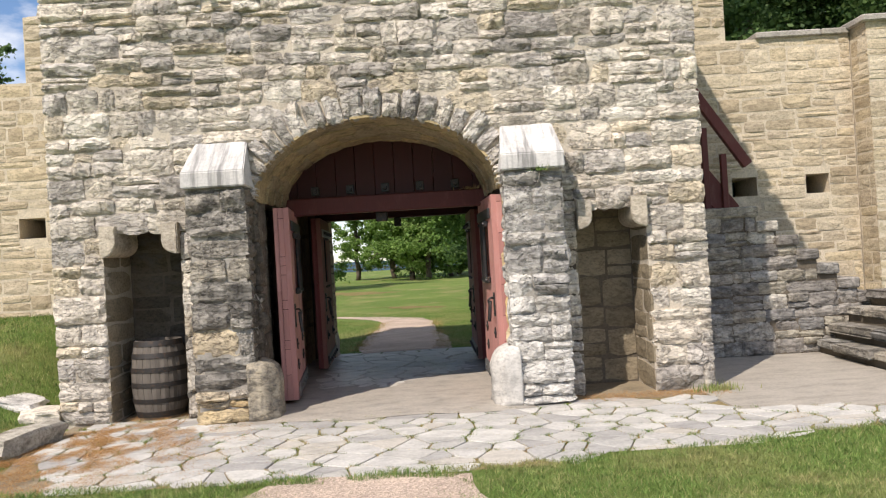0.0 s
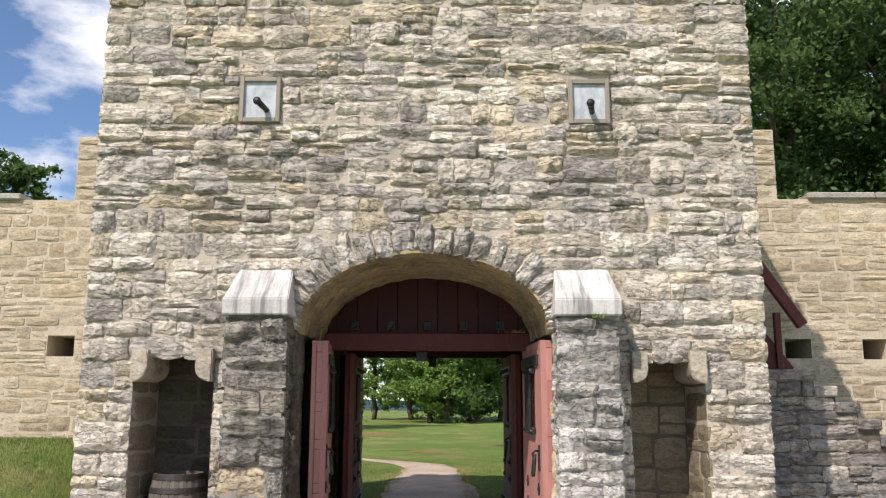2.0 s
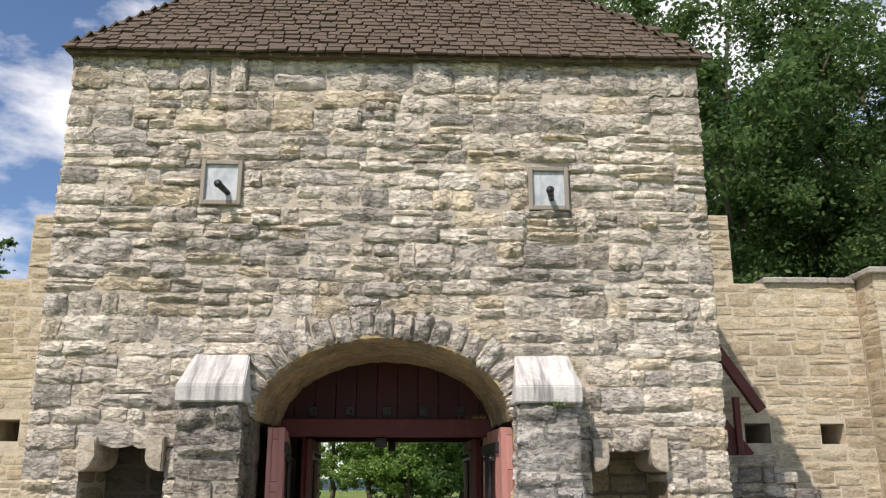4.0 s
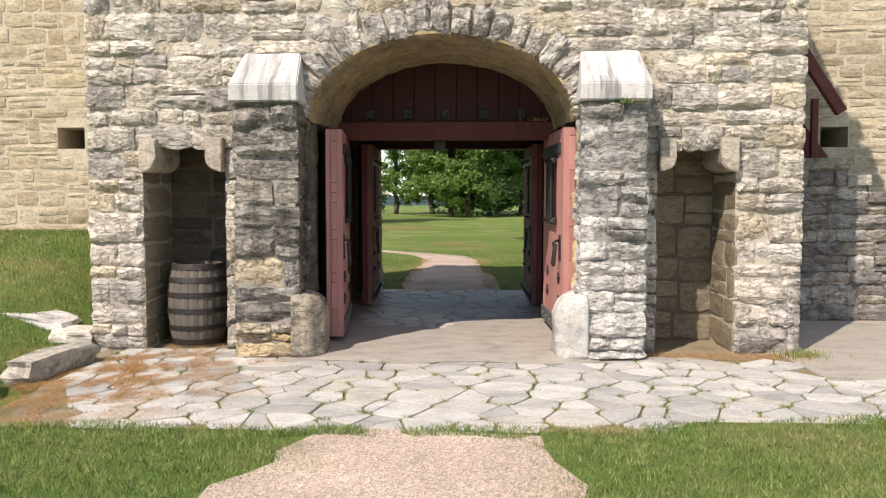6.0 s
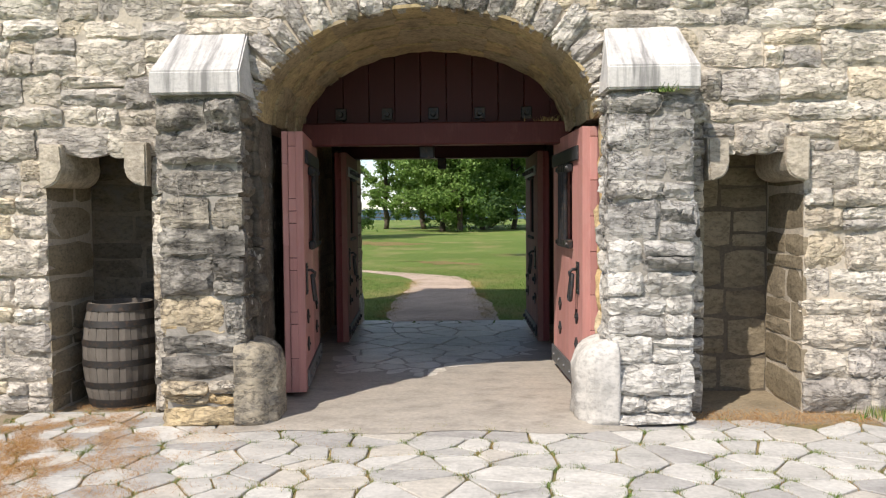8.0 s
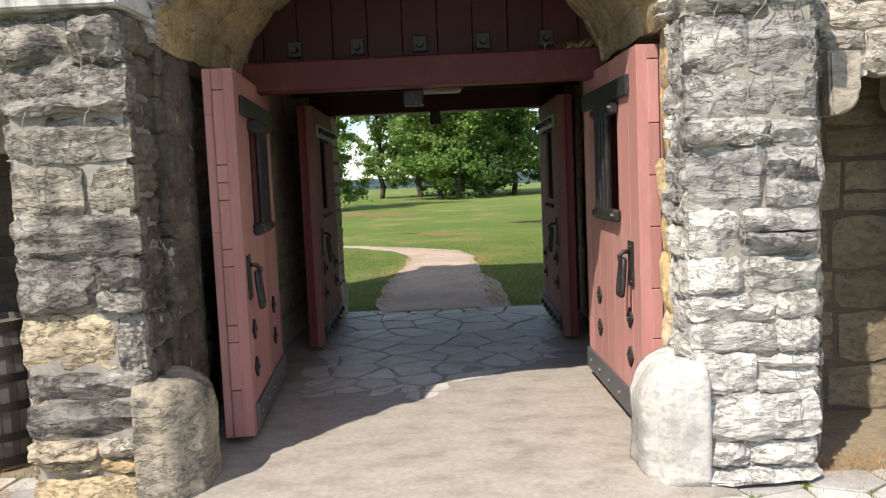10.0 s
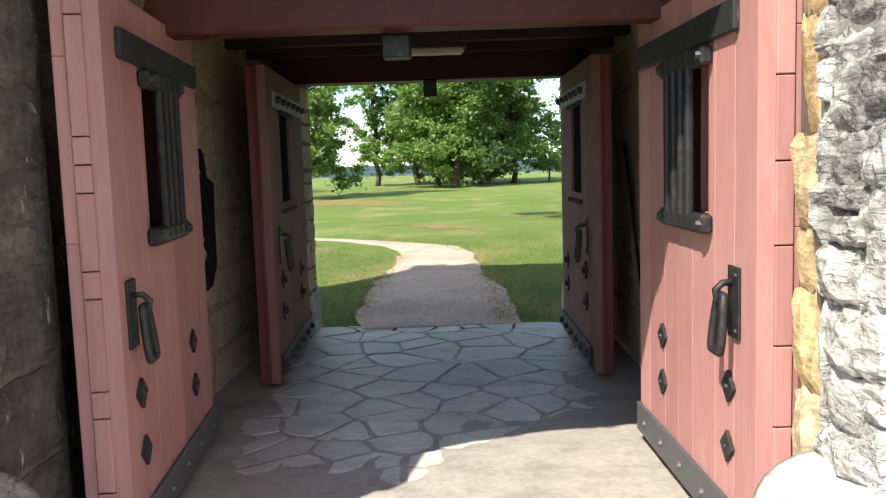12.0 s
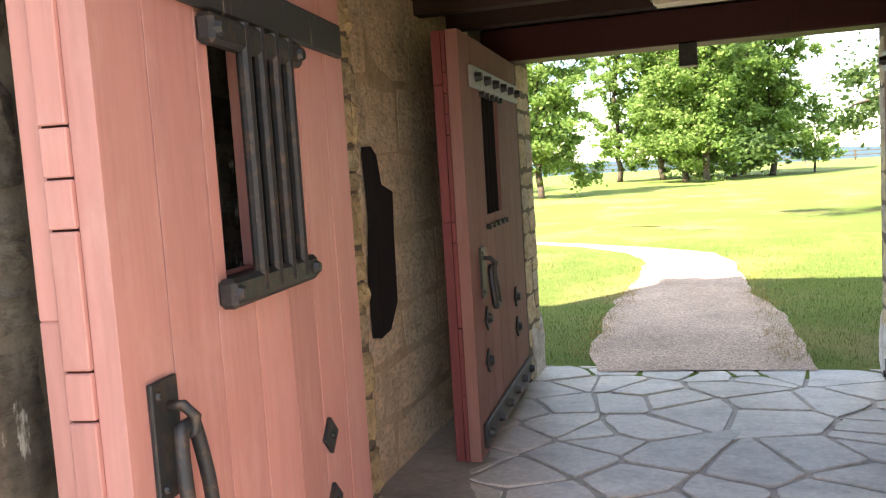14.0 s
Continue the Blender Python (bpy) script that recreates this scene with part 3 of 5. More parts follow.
def strip(name, rows, mat, label, z, rng, ragged=0.05):
    """A way with uneven edges: rows of centre x, y and half width, across its run."""
    pts = []
    fine = []
    for (x0, y0, w0), (x1, y1, w1) in zip(rows, rows[1:]):
        k = max(2, int(math.hypot(x1 - x0, y1 - y0) / 0.18))
        for i in range(k):
            f = i / k
            fine.append((x0 + (x1 - x0) * f, y0 + (y1 - y0) * f, w0 + (w1 - w0) * f))
    fine.append(rows[-1])
    fine = np.array(fine)
    d = np.gradient(fine[:, :2], axis=0)
    d /= np.linalg.norm(d, axis=1)[:, None]
    for (x, y, w), (ax, ay) in zip(fine, d):
        a, b = (w + ragged * (2.2 * noise.noise(Vector((x * 0.9 + k, y * 0.9, 1.7))) + 1.2 * noise.noise(Vector((x * 3.1, y * 3.1, k))) + 0.3 * rng.uniform(-1, 1)) for k in (0.0, 9.3))
        for s in (-a, -a * 0.4, b * 0.4, b):
            pts.append((x + ay * s, y - ax * s, z + (0.006 if abs(s) < w * 0.7 else 0)))
    fs = [(4 * i + j, 4 * i + j + 1, 4 * i + j + 5, 4 * i + j + 4) for i in range(len(fine) - 1) for j in range(3)]
    mm = bpy.data.meshes.new(name)
    mm.from_pydata(pts, [], fs)
    return tagged(finish(name, mm, mat), label, "path", kind="structure")


rng = np.random.default_rng(5)
strip("path", [(0.0, -6, 1.12), (-0.08, 2, 1.12), (-0.1, 4.6, 1.06), (-0.03, 5.6, 0.9), (0.02, 6.1, 0.82)], gravel_mat, "pinkish gravel path up to the gate", 0.004, rng, 0.11)
strip("path", [(0.0, 14.0, 0.75), (-0.1, 15.2, 0.79), (-0.16, 16.2, 0.78), (-0.17, 17.5, 0.66), (-0.18, 19.0, 0.62), (-0.22, 20.3, 0.62), (-0.45, 21.2, 0.56), (-1.0, 22.1, 0.4), (-1.9, 23.0, 0.26), (-3.4, 24.2, 0.16), (-8, 27.5, 0.2), (-40, 42, 0.3)], gravel_mat, "gravel path winding over the lawn", 0.008, rng, 0.045)

worn_turf = mortar("worn_turf", (0.25, 0.195, 0.085))
strip("track", [(-20, 47, 1.2), (-8, 42.6, 1.5), (-4.4, 40.2, 1.6), (-2.9, 39.4, 1.3), (-1.4, 38.9, 0.2)], worn_turf, "worn brown track across the lawn", 0.004, rng, 0.4)
strip("track", [(-2.0, 27.3, 0.1), (-1.1, 26.9, 0.45), (-0.2, 26.2, 0.75), (0.7, 25.5, 0.1)], worn_turf, "worn brown patch of lawn", 0.004, rng, 0.3)
# pavement in front, with worn concrete in the gateway and beside the stairs
bed = tagged(part("pavement", box(-3.1, 6.2, 6.06, 8.95, -0.12, -0.022), joint_dirt), "crazy paving of pale flagstones with grassy joints", "paving", kind="structure")
prng = np.random.default_rng(8)


def in_front(x, y):
    edge = 6.08 + 0.07 * math.sin(x * 2.1) + 0.19 * max(0.0, x - 1.0)
    if abs(x) < 1.25 and y > 8.7:
        return False
    if x > 3.2 and y > 7.75 - 0.1 * (x - 3.2):
        return False
    if x < -2.5 and y < 6.7 - 1.1 * (x + 2.5):
        return False
    return y > edge and y < (8.62 if x > -2.0 else 8.95) and x > -3.05


front_cells = voronoi(-3.1, 6.2, 5.95, 8.95, 0.33, 0.2, prng, in_front)
flagstones(bed, front_cells, court_flags, 0.0145, -0.022, 0.019, prng, wobble=0.003)
hall = tagged(part("floor", box(-1.62, 1.62, 9.4, 14.12, -0.12, -0.012), joint_grey), "irregular grey flagstone floor of the passage", "floor", kind="structure")
hall_cells = voronoi(-1.25, 1.2, 9.6, 14.12, 0.4, 0.235, prng, lambda x, y: abs(x) < 1.22)
flagstones(hall, hall_cells, hall_flags, 0.024, -0.009, 0.015, prng, wobble=0.003)


def slab(name, outline, z0, z1, mat, label, parent=None):
    bm = bmesh.new()
    a = [bm.verts.new((x, y, z1)) for x, y in outline]
    b = [bm.verts.new((x, y, z0)) for x, y in outline]
    bm.faces.new(a)
    for i in range(len(a)):
        j = (i + 1) % len(a)
        bm.faces.new((a[j], a[i], b[i], b[j]))
    return tagged(part(name, bm, mat, parent), label, "paving", kind="structure")


# the apron thins out over the flags in uneven tongues
ax_, ay_ = np.linspace(-1.48, 1.48, 60), np.linspace(8.34, 14.1, 78)
me = bpy.data.meshes.new("pavement")
vz = []
for y in ay_:
    for x in ax_:
        e = 10.45 + 0.55 * smooth((x + 0.1) / 0.4) + 3.6 * smooth((abs(x) - 0.88 - 0.3 * noise.noise(Vector((x * 1.1, y * 2.3, 5.0))) - 0.15 * noise.noise(Vector((x * 3, y * 7, 1.0)))) / 0.5) + 0.35 * noise.noise(Vector((x * 2.3, y * 1.6, 0.4)))
        t = float(np.clip(min((e - y) / 0.9, (y - 8.42 - 0.1 * noise.noise(Vector((x * 3, 0.7, 0)))) / 0.3 - 0.4), -0.9, 0.5))
        vz.append((x, y + (0.05 * math.sin(x * 5) if y < 8.35 else 0), 0.0065 + 0.012 * t + 0.004 * noise.noise(Vector((x * 6, y * 6, 2.0)))))
me.from_pydata(vz, [], [(j * 60 + i, j * 60 + i + 1, j * 60 + i + 61, j * 60 + i + 60) for j in range(77) for i in range(59)])
tagged(finish("pavement", me, concrete, smooth=True), "worn buff concrete apron in the gateway", "paving", kind="structure")
part("bed", box(-1.3, 1.3, 8.35, 9.4, -0.12, -0.03), joint_dirt, bed)
slab("pavement", [(3.25, 7.72), (4.2, 7.6), (5.4, 7.5), (5.42, 8.2), (5.5, 11.1), (3.2, 11.1)], -0.1, -0.004, concrete, "buff concrete yard beside the stairs")
slab("pavement", [(-3.3, 8.9), (-3.25, 7.9), (-3.1, 7.2), (-2.9, 6.5), (-2.4, 6.15), (-1.8, 7.0), (-1.4, 8.45), (-1.9, 8.9), (-2.1, 9.7), (-2.85, 9.7)], -0.1, -0.0185, dirt, "bare earth strewn with dry needles")
slab("pavement", [(1.9, 8.6), (3.3, 8.6), (2.9, 9.0), (2.83, 9.72), (2.06, 9.72)], -0.1, -0.014, dirt, "dusty earth floor of the sentry niche")

# ---- gatehouse shell ----
wall_s = tagged(new("wall_south"), "rubble limestone gatehouse front with arched gateway", "wall", kind="structure")
A, B, SPRING = 1.27, 0.80, 2.24
bm, bm2, bm3 = bmesh.new(), bmesh.new(), bmesh.new()
for s in (-1, 1):
    def sx(a, b, y0, y1, z0, z1, into=None):
        add_box(into or bm, *sorted((s * a, s * b)), y0, y1, z0, z1)
    n0, n1 = (2.09, 2.90) if s < 0 else (2.07, 2.81)
    jx, jd = (A + 0.02, 9.45) if s < 0 else (A + 0.06, 9.15)
    sx(jx, n0, 8.92, jd, -0.1, 2.24, bm2)
    sx(1.5, n0, jd, 10.72, -0.1, 2.24, bm2)
    sx(1.29, n0, 10.72, 11.2, -0.1, 2.24, bm2)
    sx(1.46, n0, 11.2, 13.62, -0.1, 2.24, bm3)
    sx(1.14, n0, 13.62, 14.04, -0.1, 2.24, bm2)
    sx(n0, n1, 9.68, 14.04, -0.1, 2.24, bm2)
    sx(n1, 3.42, 8.92, 14.04, -0.1, 2.24)
    sx(n0, n1, 8.92, 9.68, 2.03, 2.24)
    sx(1.5, 3.42, 8.92, 14.04, 2.24, 3.35)
add_box(bm, -3.42, 3.42, 8.92, 14.04, 3.35, 6.16)
add_box(bm, -1.5, 1.5, 10.62, 14.04, 2.52, 3.35)
add_box(bm, -1.5, 1.5, 13.8, 14.04, 2.24, 2.52)
part("masonry", bm, lime_mortar, wall_s)
part("masonry", bm2, dark_mortar, wall_s)
part("masonry", bm3, mortar("ochre_plaster", (0.56, 0.45, 0.3)), wall_s)
arch = [((A + 0.02) * math.cos(a), SPRING + (B + 0.02) * math.sin(a)) for a in np.linspace(math.pi, 0, 33)]
part("vault", prism([(-1.5, SPRING), *arch, (1.5, SPRING), (1.5, 3.35), (-1.5, 3.35)], 8.92, 10.62), lime_mortar, wall_s)

srng = np.random.default_rng(21)
# Stained, lime-streaked stone, its tones lowered further for shade on the left side.
stain_shade_stone = stone("shaded_streaked_limestone", [(0.18, 0.153, 0.12), (0.145, 0.125, 0.1), (0.22, 0.188, 0.148), (0.165, 0.14, 0.11)], 0.6, (0.045, 0.04, 0.034), 20.0, 0.025, 0.5, lime=0.75)
ochre_foot = stone("ochre_stained_limestone", [(0.62, 0.49, 0.3), (0.64, 0.53, 0.37), (0.66, 0.55, 0.39), (0.6, 0.45, 0.25), (0.65, 0.58, 0.48)], 0.14, (0.16, 0.14, 0.12), 24.0, 0.028, 0.2, crack=0.6)
white_foot = stone("whitened_limestone", [(0.64, 0.61, 0.56), (0.59, 0.56, 0.51), (0.67, 0.64, 0.59)], 0.4, (0.24, 0.225, 0.2), 30.0, 0.028, 0.15, crack=0.35)


def facade_holes(z0, z1):
    z = (z0 + z1) / 2
    out = []
    if z < 2.36:
        out.append((-1.9, 1.9))
    if z >= SPRING and z < SPRING + B + 0.22:
        half = (A + 0.25) * math.sqrt(max(0.0, 1 - ((z - SPRING) / (B + 0.22)) ** 2))
        out.append((-half, half))
    if z < 2.03:
        out += [(-2.9, -2.09), (2.07, 2.81)]
    if z1 > 4.48 and z0 < 4.88:
        out += [(-1.965, -1.515), (1.505, 1.955)]
    return [(a + 3.44, b + 3.44) for a, b in out]


cells = lay((-3.44, 8.92, 0), X, Z, NY, 6.88, 6.14, (0.11, 0.29), (0.17, 0.58), 0.046, 0.008, srng, facade_holes)
FACADE = cells
for s, mat, seed in ((-1, left_stone, 31), (1, right_stone, 32)):
    pil = tagged(new("buttress"), "grey weathered rubble stone buttress beside the gate" if s < 0 else "pale bleached rubble stone buttress beside the gate", "buttress", group="gate buttresses", kind="structure")
    x0, x1 = sorted((s * 1.33, s * 1.87))
    part("core", box(x0, x1, 8.55, 8.92, -0.1, 2.36), buttress_mortar, pil)
    r2 = np.random.default_rng(seed)
    zs = courses(0.0, 2.36, 0.1, 0.2, r2)
    c2 = lay((x0 - 0.03, 8.55, 0), X, Z, NY, x1 - x0 + 0.06, 2.36, (0.13, 0.3), (0.22, 0.55), 0.062, 0.008, r2)
    inner = []
    c2 += lay((x0, 8.92, 0), NY, Z, NX, 0.37, 2.36, (0.13, 0.3), (0.2, 0.4), 0.044, 0.008, r2)
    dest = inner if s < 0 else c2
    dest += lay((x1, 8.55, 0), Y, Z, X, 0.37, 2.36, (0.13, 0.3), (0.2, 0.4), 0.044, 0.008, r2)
    pieces(pil, inner, "crag", stain_shade_stone, 60, seed=seed + 9)
    if s < 0:
        foot = [c for c in c2 if c[0][2] < 1.05 and r2.random() < 1.3 - c[0][2]]
        keep = {id(c) for c in foot}
        pieces(pil, [c for c in c2 if id(c) not in keep], "split", mat, 300, seed=seed)
        pieces(pil, foot, "split", ochre_foot, 100, seed=seed + 5)
    else:
        foot = [c for c in c2 if c[0][2] < 0.4 + 1.0 * r2.random()]
        keep = {id(c) for c in foot}
        pieces(pil, [c for c in c2 if id(c) not in keep], "split", mat, 300, seed=seed)
        pieces(pil, foot, "split", white_foot, 100, seed=seed + 5)
    # dressed cap: upright lip below, long slope above, chamfered end
    a, b = x0 - 0.05, x1 + 0.05
    bm = bmesh.new()
    prof = [(8.46, 2.36), (8.46, 2.52), (8.9, 2.87), (8.95, 2.87), (8.95, 2.36)]
    rows = []
    for x, inset in ((a, 0.0), (b, 0.0)):
        rows.append([bm.verts.new((x + (0.05 if z > 2.6 else 0) * (1 if x == a else -1), y, z)) for y, z in prof])
    bm.faces.new(rows[0])
    bm.faces.new(rows[1][::-1])
    for i in range(5):
        j = (i + 1) % 5
        bm.faces.new((rows[0][i], rows[1][i], rows[1][j], rows[0][j]))
    bmesh.ops.bevel(bm, geom=bm.edges[:], offset=0.012, segments=2, affect="EDGES")
    tagged(part("capstone", bm, cap_stone), "pale dressed capstone with sloping top on a buttress", "capstone", group="capstones", kind="structure")
    # guard stone at the foot
    def guard(y0, y1, face, depth, top, where):
        """A worn post: its crown falls away towards the passage and the outer end, its corner is rounded in plan."""
        bm = bmesh.new()
        bmesh.ops.create_cube(bm, size=1)
        bmesh.ops.subdivide_edges(bm, edges=bm.edges[:], cuts=11, use_grid_fill=True)
        fall = lambda t: 1 - math.sqrt(max(0.0, 1 - min(1.0, max(0.0, t)) ** 2))
        for v in bm.verts:
            u, e, h = v.co.x + 0.5, v.co.y + 0.5, v.co.z + 0.5
            e = 1 - e if where else e
            crown = top - 0.22 * fall((u - 0.25) / 0.75) - 0.1 * fall((0.3 - e) / 0.3)
            along = e * (y1 - y0) + 0.11 * fall((u - 0.5) / 0.5) * (1 - e)
            p = Vector((s * (face - depth * u * (1 - 0.25 * fall((0.25 - e) / 0.25) * 0.8)), y1 - along if where else y0 + along, h * crown))
            q = noise.noise(p * 6.0) * 0.014 + noise.noise(p * 17.0) * 0.006
            v.co = p + Vector((q * -s, -q, q * 0.7 * h))
        tagged(part("guard_stone", bm, guard_white if s > 0 or where else stone_guard, None, "", True), "rounded worn stone wheel guard at the foot of the gate jamb", "guard stone", group="wheel guards")
    if s < 0:
        guard_white = stone("worn_white_guard_stone", [(0.57, 0.545, 0.505), (0.57, 0.545, 0.505)], 0.5, (0.2, 0.19, 0.175), 6.0, 0.008, 0.3, 0.7)
        stone_guard = stone("stained_guard_stone", [(0.47, 0.41, 0.31), (0.47, 0.41, 0.31)], 0.6, crack=0.4, streak=0.2, layers=9.0, relief=0.012)
    guard(8.475, 8.9, 1.37, 0.29, 0.6, 0)
    guard(13.72, 14.25, 1.32, 0.2, 0.5, 1)

# voussoirs and the stones of the vault
vs = []
edges = np.cumsum([0] + [r for r in srng.uniform(0.75, 1.25, 21)])
edges = math.pi * edges / edges[-1]
for a0, a1 in zip(edges, edges[1:]):
    a = (a0 + a1) / 2
    p = np.array((math.cos(a) / A, 0, math.sin(a) / B))
    p /= np.linalg.norm(p)
    k = srng.uniform(0.22, 0.33)
    c = np.array((A * math.cos(a), 8.92, SPRING + B * math.sin(a))) + p * k / 2
    w = math.hypot(A * (math.cos(a0) - math.cos(a1)), B * (math.sin(a0) - math.sin(a1)))
    vs.append((c, np.array((p[2], 0, -p[0])), p, NY, w * 1.06 - 0.016, k, 0.062 * srng.uniform(0.8, 1.3)))
pieces(wall_s, vs, "split", arch_stone, 60, "voussoir", seed=4)
vs = []
for a0, a1 in zip(np.linspace(0, math.pi, 17), np.linspace(0, math.pi, 17)[1:]):
    a = (a0 + a1) / 2
    p = np.array((math.cos(a) / A, 0, math.sin(a) / B))
    p /= np.linalg.norm(p)
    w = math.hypot(A * (math.cos(a0) - math.cos(a1)), B * (math.sin(a0) - math.sin(a1)))
    y = 8.9
    while y < 10.5:
        d = srng.uniform(0.3, 0.6)
        d = min(d, 10.6 - y)
        f = 1.012 - 0.06 * (y + d / 2 - 8.9) / 1.6
        c = np.array((A * f * math.cos(a), y + d / 2, SPRING + B * f * math.sin(a)))
        vs.append((c, Y, np.cross(-p, (0, 1, 0)), -p, d + 0.05, w * 1.22, 0.014))
        y += d
vault_stone = stone("vault_limestone", [(0.42, 0.33, 0.195), (0.36, 0.3, 0.2), (0.44, 0.345, 0.195), (0.37, 0.3, 0.195)], 0.45, (0.13, 0.105, 0.07), 8.0, 0.012)
pieces(wall_s, vs, "flat", vault_stone, 120, "vault_stone", seed=6)

# jambs, passage walls and niches
jr = np.random.default_rng(41)
wall_plaster = stone('limewashed_ochre_stone', [(0.64, 0.52, 0.36), (0.62, 0.51, 0.36)], 0.2, (0.34, 0.26, 0.17), 5.0, 0.03)
niche_brown = stone('brown_limestone', [(0.3, 0.25, 0.175), (0.26, 0.215, 0.15), (0.34, 0.285, 0.205)], 0.4, (0.14, 0.115, 0.08), layers=10.0, relief=0.012)
rust_stone = stone('rust_stained_limestone', [(0.54, 0.41, 0.24), (0.57, 0.46, 0.3), (0.52, 0.38, 0.2)], 0.3, (0.25, 0.16, 0.07), 12.0, 0.02)
corbel_stone = stone('corbel_limestone', [(0.6, 0.53, 0.425), (0.54, 0.48, 0.395)], 0.45, (0.17, 0.145, 0.11), 9.0, 0.02, 0.3, 0.9)
# Stained stone darkened further: the left niche's deep shade is in its colour.
niche_shaded = stone('shaded_stained_limestone', [(0.11, 0.092, 0.068), (0.09, 0.076, 0.058), (0.13, 0.11, 0.082)], 0.6, layers=10.0, relief=0.008)
for s in (-1, 1):
    n0, n1 = (2.09, 2.90) if s < 0 else (2.07, 2.81)
    def side(x, y0, y1, z1, toward, course, block, depth, kind, mat, name, seed, single=120):
        """A face across x, turned to the passage (toward = -s) or away."""
        if toward < 0:
            cc = lay((x, y1, 0), NY, Z, NX, y1 - y0, z1, course, block, depth, 0.006, jr)
        else:
            cc = lay((x, y0, 0), Y, Z, X, y1 - y0, z1, course, block, depth, 0.006, jr)
        pieces(wall_s, cc, kind, mat, single, name, seed=seed)
    jx, jd = (A + 0.02, 9.45) if s < 0 else (A + 0.06, 9.15)
    side(s * jx, 8.88, 8.96, 2.24, -s, (0.13, 0.28), (0.15, 0.2), 0.04, "split", right_stone if s > 0 else stain_shade_stone, "jamb_stone", 50)
    side(s * jx, 8.96, jd, 2.24, -s, (0.16, 0.4), (0.3, 0.5), 0.036 if s > 0 else 0.02, "split" if s > 0 else "crag", rust_stone if s > 0 else stain_shade_stone, "jamb_stone", 51)
    side(s * 1.29, 10.72, 11.22, 2.24, -s, (0.12, 0.25), (0.2, 0.3), 0.028, "crag", vault_stone, "jamb_stone", 52)
    side(s * 1.46, 11.2, 13.62, 2.5, -s, (0.24, 0.42), (0.5, 1.1), 0.009, "flat", wall_plaster, "wall_stone", 53)
    # Left wall takes the darkened stone for the shade behind the gate leaf.
    side(s * 1.5, jd, 10.72, 2.24, -s, (0.16, 0.3), (0.3, 0.7), 0.016, "rock", stain_shade_stone if s < 0 else passage_stone, "wall_stone", 54)
    side(s * 1.14, 13.62, 14.04, 2.2, -s, (0.16, 0.3), (0.2, 0.42), 0.016, "rock", passage_stone, "jamb_stone", 55)
    # Left back and inner side in shaded tones, outer side as if lit.
    niche_mat = niche_shaded if s < 0 else niche_brown
    side(s * n1, 8.9, 9.68, 2.03, -s, (0.18, 0.34), (0.3, 0.8), 0.02, "flat", niche_brown, "niche_stone", 56)
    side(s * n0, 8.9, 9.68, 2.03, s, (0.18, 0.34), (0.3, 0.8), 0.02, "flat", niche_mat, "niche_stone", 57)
    x0 = min(s * n0, s * n1)
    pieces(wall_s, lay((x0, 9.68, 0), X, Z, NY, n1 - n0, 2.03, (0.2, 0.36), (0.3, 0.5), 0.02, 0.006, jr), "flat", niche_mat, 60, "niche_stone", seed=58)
    # rounded corbels under the niche lintel
    for e, d in ((n0, 1), (n1, -1)):
        w, r = 0.165, 0.14
        pts = [(s * e, 2.05), (s * e, 1.73)] + [(s * (e + d * (w - r + r * math.cos(t))), 1.73 + r + r * math.sin(t)) for t in np.linspace(-math.pi / 2, 0, 8)] + [(s * (e + d * w), 2.05)]
        bm = prism(pts, 8.815, 9.5)
        bmesh.ops.bevel(bm, geom=[ed for ed in bm.edges if abs(ed.verts[0].co.y - ed.verts[1].co.y) < 1e-4], offset=0.012, segments=2, affect="EDGES")
        bmesh.ops.triangulate(bm, faces=[f for f in bm.faces if len(f.verts) > 4])
        for v in bm.verts:
            v.co += Vector((0.8, -1, 0.8)) * (0.014 * noise.noise(v.co * 7.0))
        tagged(part("corbel", bm, corbel_stone, None), "rounded stone corbel under a niche lintel", "corbel", group="niche corbels", kind="structure")

# tympanum boards, beams and ceiling
tym = tagged(new("tympanum"), "red painted boards filling the arch above the gates, colour darkened for shade", "wooden panel", kind="structure")
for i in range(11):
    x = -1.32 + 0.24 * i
    part("board", box(x + 0.002, x + 0.238, 10.44, 10.5, 2.3, 3.12, 0.004), shade_red, tym)
for i in range(5):
    x = -0.86 + 0.43 * i
    bm = box(x - 0.05, x + 0.05, 10.41, 10.445, 2.37, 2.48, 0.006)
    add_cyl(bm, (x, 10.42, 2.42), (x, 10.37, 2.42), 0.028, 0.02, 8)
    part("bolt_plate", bm, black_iron, tym, "black iron bolt plate")
beam_red = paint_wood("beam_red_paint", (0.11, 0.027, 0.025), (0.17, 0.065, 0.055), 0.3)
tagged(part("crossbeam", box(-1.34, 1.34, 10.31, 10.5, 2.13, 2.335, 0.012), beam_red), "red painted timber crossbeam over the gateway", "beam", kind="structure")
tagged(part("lintel_beam", box(-1.34, 1.34, 13.52, 13.78, 2.2, 2.42, 0.012), shade_red), "timber lintel over the far gates in shade-darkened red", "beam", kind="structure")
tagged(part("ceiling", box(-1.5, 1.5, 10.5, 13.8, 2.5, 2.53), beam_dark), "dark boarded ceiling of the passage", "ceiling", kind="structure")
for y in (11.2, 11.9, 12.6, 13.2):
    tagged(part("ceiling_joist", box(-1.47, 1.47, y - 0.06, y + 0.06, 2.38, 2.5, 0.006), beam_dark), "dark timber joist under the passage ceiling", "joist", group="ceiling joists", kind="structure")


